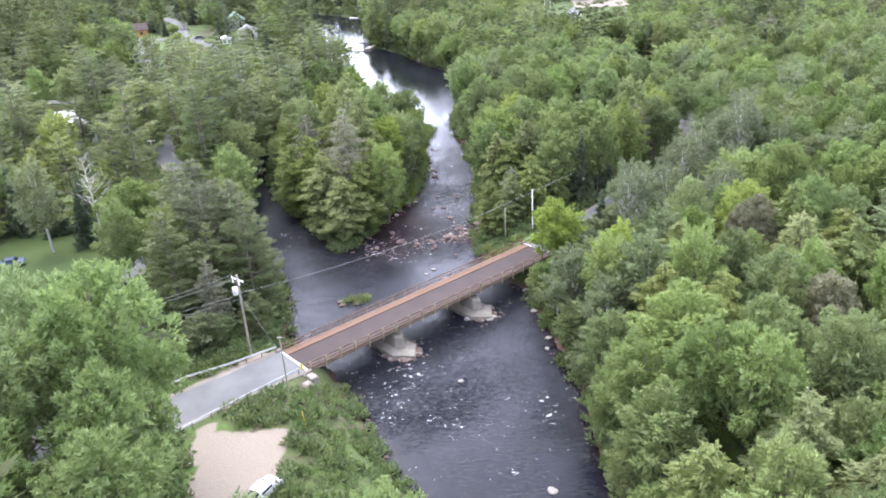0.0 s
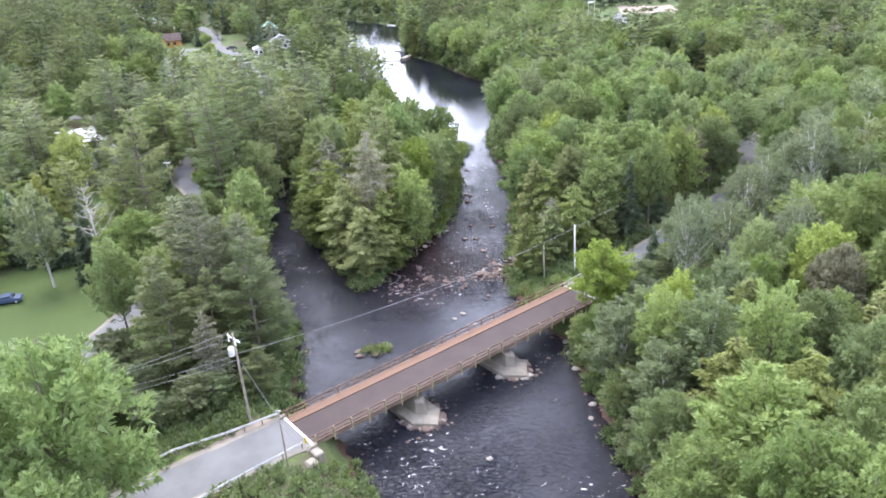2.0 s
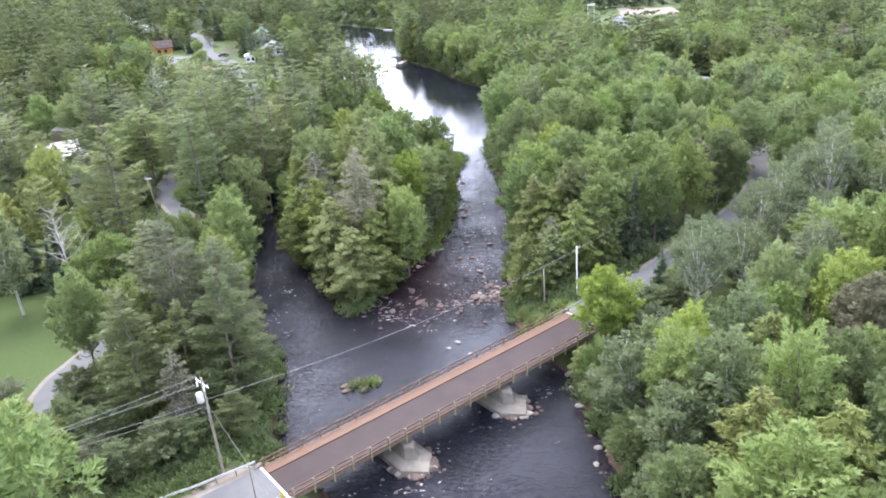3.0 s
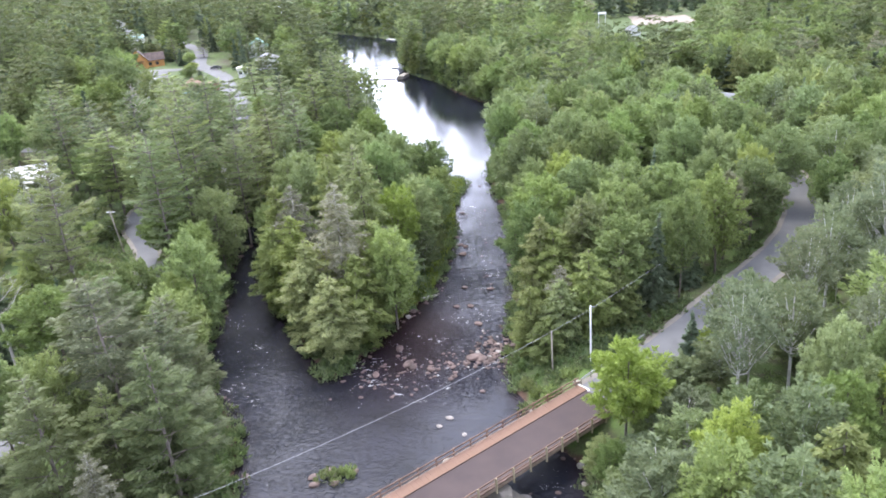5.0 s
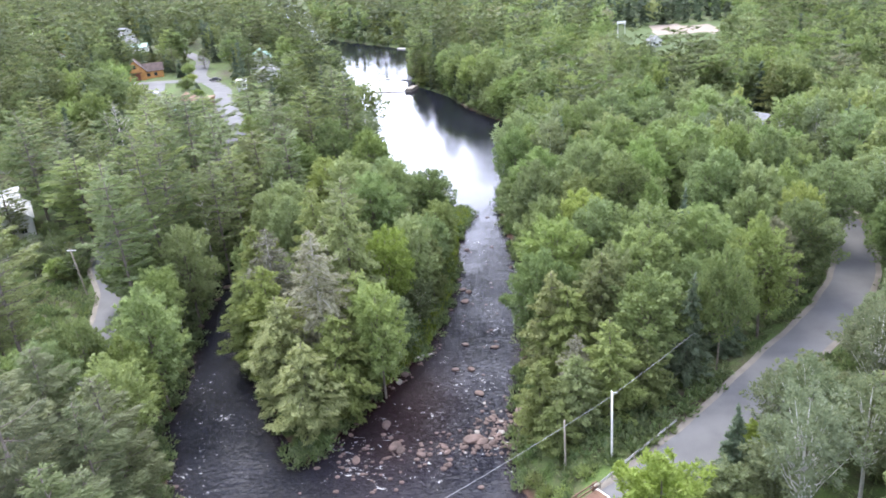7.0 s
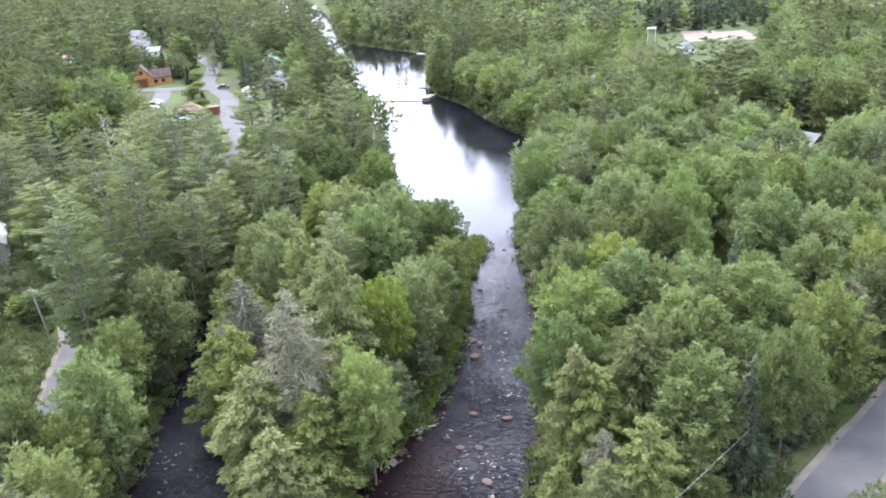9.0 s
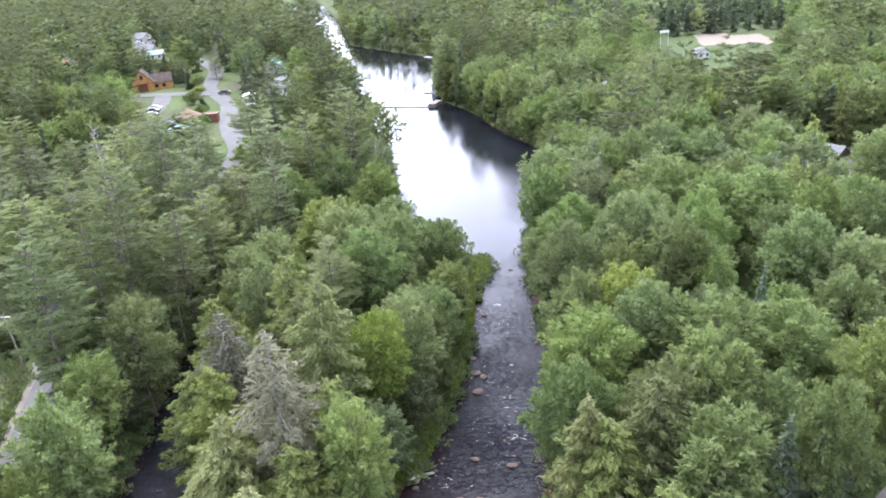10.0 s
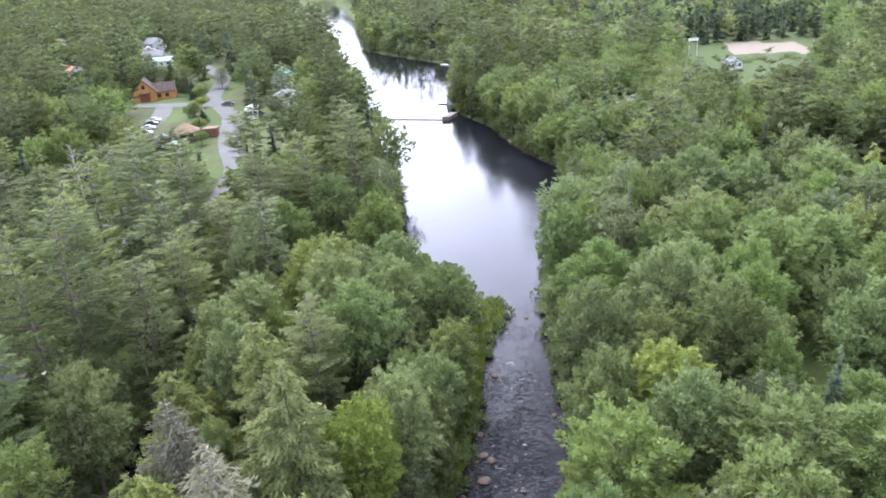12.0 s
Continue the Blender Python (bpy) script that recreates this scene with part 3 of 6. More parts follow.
# ---- by the road: guard rails, poles, wires, markers ----
def guard_rail(points, label):
    p = [Vector(q) for q in points]
    rail = thing("guard_rail", Matrix.Translation(p[0]), label, "guard rail", "guard rails by the bridge")
    prof = [(-0.02, 0.50), (0.05, 0.56), (0.0, 0.63), (0.05, 0.72), (-0.02, 0.80)]
    verts, faces = [], []
    for i, q in enumerate(p):
        d = (p[min(i + 1, len(p) - 1)] - p[max(i - 1, 0)]).normalized()
        s = Vector((-d.y, d.x, 0))
        for w, off in ((1, 0.0), (-1, -0.03)):
            verts += [tuple(q - p[0] + s * (u + off) + Vector((0, 0, z))) for u, z in prof]
        if i:
            o, n = (i - 1) * 10, i * 10
            for k in range(4):
                faces += [(o + k, o + k + 1, n + k + 1, n + k), (o + 5 + k, n + 5 + k, n + 6 + k, o + 6 + k)]
            faces += [(o + 4, o + 9, n + 9, n + 4), (o, n, n + 5, o + 5)]
    part("beam", mesh_of("beam", verts, faces, galvanised), galvanised, rail, "galvanised steel beam")
    for a, b in zip(p, p[1:]):
        for k in range(max(1, int((b - a).length / 1.9))):
            q = a.lerp(b, k / max(1, int((b - a).length / 1.9))) - p[0]
            part("post", RAIL_POST, pole_wood, rail).location = q + Vector((0, -0.06, 0))
    return rail


RAIL_POST = shared(boxed(-0.07, 0.07, -0.07, 0.07, -0.6, 0.72, 0.01), "post", pole_wood)
guard_rail([(-24.0, 85.6, 3.62), (-29.2, 82.0, 3.66), (-34.0, 79.2, 3.75), (-36.2, 77.4, 3.7)], "galvanised steel guard rail beside the approach road")
guard_rail([(-20.0, 79.8, 3.62), (-25.2, 74.8, 3.68), (-30.4, 69.4, 3.78), (-34.5, 64.2, 3.9)], "galvanised steel guard rail above the grassy bank")
guard_rail([(12.7, 117.2, 3.62), (16.6, 121.4, 3.72), (22.0, 127.0, 3.85)], "galvanised steel guard rail past the bridge end")
guard_rail([(17.4, 112.0, 3.62), (21.6, 116.4, 3.75)], "galvanised steel guard rail past the bridge end")


def post_thing(name, x, y, z, high, radius, mat, label, category, lean=(0, 0)):
    ob = thing(name, Matrix.Translation((x, y, z)), label, category)
    v, f = tube([(0, 0, -0.5), (lean[0] * 0.5, lean[1] * 0.5, high * 0.5), (lean[0], lean[1], high)], [radius, radius * 0.9, radius * 0.75], 8)
    part("shaft", mesh_of("shaft", v, f, mat, True), mat, ob)
    return ob


pole_a = post_thing("utility_pole", -27.2, 84.6, height_at(-27.2, 84.6), 12.0, 0.17, pole_wood, "weathered wooden utility pole with crossarm and transformer", "utility pole")
arm = boxed(-1.3, 1.3, -0.06, 0.06, 11.25, 11.38, 0.01)
arm_ob = part("crossarm", arm, white_paint, pole_a, "pale crossarm")
arm_ob.rotation_euler = (0, 0, radians(-42))
for k in (-1.15, 0.25, 1.15):
    part("insulator", boxed(k - 0.05, k + 0.05, -0.05, 0.05, 11.38, 11.6, 0.02), white_paint, pole_a).rotation_euler = (0, 0, radians(-42))
for k in (-0.75, 0.65):
    part("fuse_cutout", boxed(k - 0.09, k + 0.09, -0.28, -0.12, 10.75, 11.3, 0.03), white_paint, pole_a).rotation_euler = (0, 0, radians(-42))
can_v, can_f = tube([(-0.38, -0.36, 9.35), (-0.38, -0.36, 9.42), (-0.38, -0.36, 10.3), (-0.38, -0.36, 10.42), (-0.38, -0.36, 10.5)], [0.28, 0.36, 0.36, 0.3, 0.12], 16)
part("transformer", mesh_of("transformer", can_v, can_f, white_paint, True), white_paint, pole_a, "pale grey transformer can")
pole_b = post_thing("utility_pole", 14.4, 121.8, height_at(14.4, 121.8), 8.1, 0.13, white_paint, "pale slim utility pole by the road", "utility pole")
part("bracket", boxed(0, 0.5, -0.04, 0.04, 7.9, 8.0, 0.01), galvanised, pole_b)
post_thing("utility_pole", 9.6, 121.6, height_at(9.6, 121.6), 6.0, 0.12, pole_wood, "short weathered wooden pole on the river bank", "utility pole")
pole_c = post_thing("utility_pole", -20.9, 76.8, height_at(-20.9, 76.8), 7.2, 0.10, pole_wood, "slim grey wooden pole at the road edge", "utility pole")
part("cap", boxed(-0.3, 0.3, -0.05, 0.05, 7.0, 7.12, 0.02), galvanised, pole_c)
pole_e = post_thing("utility_pole", -66.5, 165.0, height_at(-66.5, 165), 8.5, 0.14, pole_wood, "leaning wooden utility pole beside the drive", "utility pole", (-0.9, 0.2))
part("crossarm", boxed(-1.5, 0.1, 0.14, 0.26, 8.0, 8.12, 0.01), white_paint, pole_e)


def wire(a, b, sag, label, mat=None, thick=0.022):
    a, b = Vector(a), Vector(b)
    pts = [tuple(a.lerp(b, k / 18) - Vector((0, 0, sag * 4 * (k / 18) * (1 - k / 18)))) for k in range(19)]
    v, f = tube(pts, [thick] * 19, 4)
    mat = mat or cable_grey
    return tagged(new("power_line", mesh_of("power_line", v, f, mat)), label, "cable", "power lines along the road")


za, zb = height_at(-27.2, 84.6), height_at(14.4, 121.8)
wire((-27.2, 84.6, za + 9.4), (14.4, 121.8, zb + 7.6), 1.3, "thin grey cable sagging over the river", thick=0.021)
wire((14.4, 121.8, zb + 7.6), (66, 183, 12.5), 1.0, "thin grey cable along the road", thick=0.021)
for dx, dz, tgt in ((-0.9, 11.6, (-62, 62, 16.0)), (0.2, 11.6, (-62, 66, 15.0)), (0.0, 9.2, (-61, 70, 13.0)), (0.0, 8.6, (-60, 71, 12.0))):
    wire((-27.2 + dx, 84.6 - dx, za + dz), tgt, 0.9, "thin grey cable strung between poles", thick=0.018)
wire((-27.2, 84.6, za + 9.0), (-21.2, 80.5, 4.2), 0.05, "thin grey stay wire of the pole", thick=0.02)
post_thing("marker_post", -24.6, 72.4, height_at(-24.6, 72.4), 2.4, 0.07, black_paint, "black marker post in the grass", "post")
post_thing("marker_post", -27.6, 71.0, height_at(-27.6, 71.0), 1.5, 0.05, galvanised, "thin grey sign post at the road edge", "post")
post_thing("marker_post", -17.2, 68.4, height_at(-17.2, 68.4), 2.2, 0.06, yellow_paint, "yellow marker post standing in the bushes", "post", (-0.25, 0.1))
sign = post_thing("hazard_marker", -19.6, 80.0, 3.6, 1.1, 0.03, galvanised, "yellow hazard marker at the bridge corner", "sign")
part("plate", boxed(-0.16, 0.16, -0.05, -0.03, 0.55, 1.35, 0.005), yellow_paint, sign, "yellow plate")


# ---- trees ----
def directed_sheets(points, along, sizes, rng, slim=0.3, twist=0.35):
    """Long sprays that lie along a bough."""
    a = along / (np.linalg.norm(along, axis=1)[:, None] + 1e-9)
    up = np.array([0, 0, 1.0]) + rng.normal(size=a.shape) * twist
    b = np.cross(up, a)
    b /= np.linalg.norm(b, axis=1)[:, None] + 1e-9
    s = sizes[:, None]
    drop = np.array([0, 0, 1.0]) * s * 0.12
    tilt = rng.uniform(-0.5, 0.5, len(s))[:, None]
    v = np.stack([points + a * s - drop, points - a * s * (0.75 + 0.4 * tilt) + b * s * slim, points - a * s * (0.75 - 0.4 * tilt) - b * s * slim], 1).reshape(-1, 3)
    return v, np.arange(len(v)).reshape(-1, 3)


def sphere_points(n, rng):
    p = rng.normal(size=(n, 3))
    return p / np.linalg.norm(p, axis=1)[:, None]


def broadleaf(rng, h, r, leaves, size, low=0.28, lobes=60, open_crown=0.0, tip=1.0, limb=1.0):
    """A trunk that forks into limbs; round the limb ends a crown of leafy clumps that taper outwards and up."""
    wood, P, N, S = [], [], [], []
    bend = rng.normal(size=2) * 0.4
    top = np.array([bend[0], bend[1], h * 0.86])
    stem = [np.array([0, 0, -0.6]), np.array([bend[0] * 0.2, bend[1] * 0.2, h * 0.25]), np.array([bend[0] * 0.7, bend[1] * 0.5, h * 0.55]), top]
    base = 0.012 * h + 0.02
    wood.append(tube(stem, [base, base * 0.8, base * 0.5, base * 0.15], 7))
    mid_z, half = h * (1 + low) / 2, h * (1 - low) / 2
    swing, clumps = rng.random() * 6.28, []
    for i in range(lobes):
        # clumps spread evenly over an uneven dome
        up = 1 - 1.8 * (i + 0.5) / lobes + rng.normal() * 0.05
        w = i * 2.4 + rng.normal() * 0.3
        flat = math.sqrt(max(0.0, 1 - min(1.0, abs(up)) ** 1.8)) * (1 + 0.16 * math.sin(2 * w + swing) + 0.10 * math.sin(3 * w - swing))
        reach = 0.52 + 0.34 * rng.random() ** 0.7
        rad = r * (0.17 + 0.13 * rng.random()) * math.sqrt(60 / max(lobes, 24))
        c = np.array([math.cos(w) * flat * r * reach, math.sin(w) * flat * r * reach, mid_z + up * (half - rad * 0.7) * (0.80 + 0.20 * rng.random())])
        c[:2] += bend * c[2] / h
        ax = np.array([math.cos(w) * flat * 0.75, math.sin(w) * flat * 0.85, 0.30 + 0.6 * max(up, -0.2)]) + rng.normal(size=3) * 0.16
        ax /= np.linalg.norm(ax)
        clumps.append((c, ax, rad, rad * (1.5 + 0.9 * rng.random()) * tip, up))
        if i % 2 == 0:
            m = min(1.0, max(0.0, c[2] / h - 0.3))
            s = stem[1] + (top - stem[1]) * m * 0.8
            mid = (s + c) / 2 + np.array([0, 0, -0.06 * h * rng.random()])
            lw = base * (0.36 - 0.2 * m) * limb
            wood.append(tube([s, mid, c], [lw, lw * 0.7, lw * 0.25], 4))
    weights = np.array([k[2] ** 2 * (1.1 if k[4] > -0.3 else 0.65) for k in clumps])
    for (c, ax, rad, long, up), k in zip(clumps, weights / weights.sum()):
        n = max(2, int(0.9 * leaves * k))
        t = rng.random(n) ** 1.25
        d = rng.normal(size=(n, 3))
        d -= (d @ ax)[:, None] * ax
        d /= np.linalg.norm(d, axis=1)[:, None]
        wide = rad * (1.05 - t) ** 0.65 * (0.55 + 0.55 * rng.random(n) ** 0.7)
        q = c + ax * (long * (t - 0.28))[:, None] + d * wide[:, None]
        P.append(q), N.append(ax * 0.8 + d * 0.75 + np.array([0, 0, 0.15]) + rng.normal(size=d.shape) * 0.38)
        S.append(0.6 + 0.7 * rng.random(n))
    # the shaded leaves further in
    n = int(0.1 * leaves)
    d = sphere_points(n, rng)
    P.append(d * np.array([r, r, half]) * rng.uniform(0.35, 0.72, n)[:, None] + np.array([0, 0, mid_z])), N.append(d + rng.normal(size=d.shape) * 0.5), S.append(np.full(n, 1.7))
    P, N, S = np.concatenate(P), np.concatenate(N), np.concatenate(S)
    if open_crown:
        keep = np.sin(P[:, 0] * 1.9 + 1) * np.sin(P[:, 1] * 1.7) + np.sin(P[:, 2] * 1.3) * 0.6 > -1.2 + open_crown
        P, N, S = P[keep], N[keep], S[keep]
    return wood, directed_sheets(P, N, size * S, rng, 0.46, 0.9)


def bough_tree(rng, h, r, sprays, size, start, gap, shape, droop, layered, wooden=1):
    """A conifer: a straight stem, whorls of boughs, each bough a flat fan of needle sprays."""
    wood, P, A = [], [], []
    base = 0.011 * h + 0.02
    lean = rng.normal(size=2) * 0.25
    wood.append(tube([(0, 0, -0.6), (lean[0] * 0.3, lean[1] * 0.3, h * 0.5), (lean[0], lean[1], h * 0.99)], [base, base * 0.62, 0.03], 7))
    levels = np.arange(h * start, h * 0.985, gap)
    lengths = []
    for z in levels:
        m = (z / h - start) / (1 - start)
        full = r * shape(m)
        n = 6 if layered else 7
        turn = rng.random() * 6.28
        for k in range(n):
            if layered and rng.random() < 0.14:
                continue
            lengths.append((z + rng.normal() * gap * (0.15 if layered else 0.35), full * ((0.50 if layered else 0.46) + (0.66 if layered else 0.78) * rng.random()), turn + 6.283 * k / n + rng.normal() * 0.25))
    total = sum(l[1] ** 1.35 for l in lengths)
    for z, long, w in lengths:
        out = np.array([math.cos(w), math.sin(w), 0.0])
        side = np.array([-out[1], out[0], 0.0])
        root = np.array([lean[0] * z / h, lean[1] * z / h, z])
        rise = (0.16 if layered else -droop) * long
        mid, tip = root + out * long * 0.55 + np.array([0, 0, rise * 0.35]), root + out * long + np.array([0, 0, rise + (0.1 * long if layered else 0.0)])
        if len(P) % wooden == 0:
            wood.append(tube([root, mid, tip], [0.045 + 0.006 * long, 0.035, 0.012], 3))
        n = max(1, int(sprays * long ** 1.35 / total))
        t = (0.16 if not layered else 0.34) + (0.86 - (0.0 if not layered else 0.18)) * rng.random(n) ** 0.8
        spread = (rng.random(n) - 0.5) * 2 * long * (0.30 if layered else 0.22) * (0.35 + np.sin(np.clip(t, 0, 1) * math.pi) * 0.8)
        q = root + out * (long * t)[:, None] + side * spread[:, None]
        q[:, 2] += rise * t ** 1.6 + rng.normal(size=n) * (0.10 if layered else 0.13) - np.abs(spread) * 0.12
        P.append(q)
        A.append(out + side * (np.sign(spread) * 0.75 * np.minimum(1, np.abs(spread)))[:, None] + rng.normal(size=(n, 3)) * (0.22 if layered else 0.55) + np.array([0, 0, 0.18 if layered else -0.2]))
    P, A = np.concatenate(P), np.concatenate(A)
    return wood, directed_sheets(P, A, size * (0.6 + 0.7 * rng.random(len(P))), rng, 0.34 if layered else 0.38, 0.35 if layered else 0.7)


def bare_tree(rng, h, r):
    """A dead tree: a bleached stem with bare, forking limbs."""
    wood = [tube([(0, 0, -0.6), (0.2, 0.1, h * 0.5), (0.1, 0.3, h)], [0.02 * h * 0.6, 0.012 * h * 0.6, 0.02], 7)]
    for i in range(26):
        z = h * (0.42 + 0.56 * (i + rng.random()) / 26)
        w, long = i * 2.4 + rng.random(), r * (1.25 - z / h) * (0.7 + 0.8 * rng.random())
        out = np.array([math.cos(w), math.sin(w), 0.45 + 0.5 * rng.random()])
        a = np.array([0.15, 0.15, z])
        b, c = a + out * long * 0.5, a + out * long * np.array([1, 1, 1.25])
        wood.append(tube([a, b, c], [0.06, 0.04, 0.012], 4))
        for k in range(4):
            s = a + (c - a) * (0.35 + 0.15 * k)
            wood.append(tube([s, s + (out * 0.4 + rng.normal(size=3) * 0.5) * long * 0.5], [0.025, 0.008], 3))
    return wood


def cone(m):
    return 1.02 - m * 0.97


def plume(m):
    return (0.62 + 1.5 * m - 1.75 * m * m) * 1.08 if m < 0.86 else 0.66 - (m - 0.86) * 3.6


def soft_cone(m):
    return min(1.0, 0.72 + m) * (1 - m ** 2.4) + 0.12


KINDS = {  # nominal height and crown radius, number of shapes, name, category, bark, label
    "maple": (16, 4.9, 5, "maple_tree", bark, "leafy mid-green maple tree with a full rounded crown"),
    "bright": (15, 3.9, 3, "ash_tree", bark, "leafy light-green ash tree with a rounded crown"),
    "lime": (10, 3.4, 2, "young_maple", bark, "small yellow-green tree beside the road"),
    "gold": (15, 3.9, 2, "young_maple", bark, "yellow-green maple tree in full leaf"),
    "russet": (15, 3.6, 2, "cherry_tree", bark, "broad-leaved tree with a crown turning russet"),
    "aspen": (14, 2.9, 3, "aspen_tree", pale_bark, "slender grey-green aspen with a narrow crown"),
    "birch": (15, 3.7, 3, "birch_tree", pale_bark, "thin-crowned grey-green birch with pale trunk"),
    "pine": (21, 4.5, 4, "white_pine", bark, "tall white pine with layered feathery boughs"),
    "softpine": (17, 4.5, 3, "white_pine", bark, "dense soft-needled pine with a rounded crown"),
    "hemlock": (14, 3.3, 4, "hemlock_tree", bark, "drooping yellow-green hemlock tree"),
    "spruce": (14, 2.3, 3, "spruce_tree", bark, "dark narrow spruce tree"),
    "grey": (16, 3.2, 2, "hemlock_tree", dead_wood, "half-dead grey hemlock with bare twigs"),
    "dead": (17, 3.2, 2, "dead_tree", dead_wood, "dead bleached tree with bare limbs"),
}


def shape_of(kind, rng, k=1.0, big=1.0):
    """Wood pieces and leaf sheets of one tree of a kind. k: the share of leaves; big: their size."""
    h, r = KINDS[kind][:2]
    far = 1.0 if k > 0.3 else 1.7 if k > 0.05 else 4.2
    if kind in ("maple", "bright", "russet", "gold"):
        return broadleaf(rng, h, r, int((8200 if kind == "maple" else 6600) * k), (0.285 if kind == "maple" else 0.27) * big, 0.10 if kind == "bright" else 0.22, 84 if k > 0.3 else 30 if k > 0.05 else 18, 0.0, 1.25 if kind == "bright" else 0.95)
    if kind == "lime":
        return broadleaf(rng, h, r, int(6400 * k), 0.25 * big, 0.12, 64, 0.1)
    if kind == "aspen":
        return broadleaf(rng, h, r, int(4800 * k), 0.25 * big, 0.12, 56, 0.2, 1.35)
    if kind == "birch":
        return broadleaf(rng, h, r, int(4700 * k), 0.23 * big, 0.34, 54, 0.7, 1.0, 1.4)
    if kind == "pine":
        return bough_tree(rng, h, r, int(8200 * k), 0.33 * big, 0.20, 1.05 * far, plume, 0.0, True, 1)
    if kind == "softpine":
        return bough_tree(rng, h, r, int(9000 * k), 0.30 * big, 0.06, 0.85 * far, soft_cone, 0.0, True, 2)
    if kind == "hemlock":
        return bough_tree(rng, h, r, int(9600 * k), 0.27 * big, 0.05, 0.74 * far, soft_cone, 0.10, False, 3)
    if kind == "spruce":
        return bough_tree(rng, h, r, int(4000 * k), 0.34 * big, 0.04, 0.55 * far, cone, 0.22, False, 5)
    if kind == "grey":
        return bough_tree(rng, h, r, int(6400 * k), 0.25 * big, 0.08, 0.68, soft_cone, 0.05, False, 2)
    return bare_tree(rng, h, r), None


SHAPES = {}
for kind, (h, r, count, *_rest) in KINDS.items():
    for fine, share, big in ((1, 1.0, 1.0), (0, 0.42, 1.42)):
        SHAPES[kind, fine] = []
        for s in range(count):
            wood, leaves = shape_of(kind, np.random.default_rng(1000 + 17 * s + sum(map(ord, kind))), share, big)
            trunk = joined_mesh(kind + "_trunk", wood, KINDS[kind][4], True)
            crown = None if leaves is None else mesh_of(kind + "_crown", leaves[0], leaves[1], LEAVES[kind])
            SHAPES[kind, fine].append((trunk, crown))

tree_rng = np.random.default_rng(7)
STANDING = []  # x, y, crown radius of every tree so far


def plant(kind, x, y, top, r):
    """A tree whose tip is at height top and whose crown is r wide from its stem."""
    h0, r0, _, name, _, label = KINDS[kind]
    z = height_at(x, y)
    shapes = SHAPES[kind, 1 if math.hypot(x - 5, max(0.0, y - 99)) < 96 else 0]
    trunk, crown = shapes[int(tree_rng.integers(len(shapes)))]
    h = max(3.0, top - z)
    m = Matrix.Translation((x, y, z)) @ Matrix.Rotation(tree_rng.random() * 6.28, 4, "Z") @ Matrix.Diagonal((r / r0, r / r0, h / h0, 1))
    tree = thing(name, m, label, "tree", "trees along the river")
    part("trunk", trunk, None, tree)
    if crown:
        part("crown", crown, None, tree)
    STANDING.append((x, y, r))


ISLAND_TREES = [
    (-19.7, 140.2, 23.7, 4.4, "grey"), (-29.0, 150.5, 20.5, 4.0, "grey"), (-25.2, 162.4, 22.3, 3.8, "hemlock"), (-17.6, 150.2, 25.0, 4.3, "hemlock"),
    (-13.3, 154.2, 18.6, 3.7, "gold"), (-10.8, 161.2, 17.8, 3.8, "bright"), (-12.4, 139.2, 17.2, 3.6, "bright"), (-24.5, 184.7, 21.2, 4.8, "bright"),
    (-16.5, 185.0, 19.4, 4.8, "maple"), (-10.9, 190.2, 16.5, 4.4, "maple"), (-31.0, 195.0, 18.2, 4.6, "gold"), (-18.9, 177.0, 19.8, 4.6, "maple"),
    (-22.3, 170.4, 21.5, 3.8, "pine"), (-20.3, 131.8, 13.0, 4.2, "hemlock"), (-17.0, 135.4, 14.5, 4.2, "hemlock"), (-24.6, 138.0, 16.0, 4.6, "hemlock"),
    (-15.0, 143.4, 17.0, 4.0, "hemlock"), (-31.8, 147.5, 15.0, 3.8, "hemlock"), (-27.6, 143.4, 18.0, 4.2, "hemlock"), (-30.6, 168.0, 19.0, 4.0, "maple"),
    (-34.5, 160.5, 17.5, 3.8, "hemlock"), (-36.0, 176.0, 18.0, 4.4, "maple"), (-8.2, 178.5, 14.0, 3.4, "bright"), (-11.4, 147.6, 11.0, 2.8, "aspen"), (-22.0, 156.5, 20.0, 4.0, "hemlock"),
    (-9.2, 169.5, 14.5, 3.4, "maple"), (-12.6, 200.0, 10.5, 3.2, "maple"), (-36.5, 186.0, 17.0, 4.2, "bright"),
]
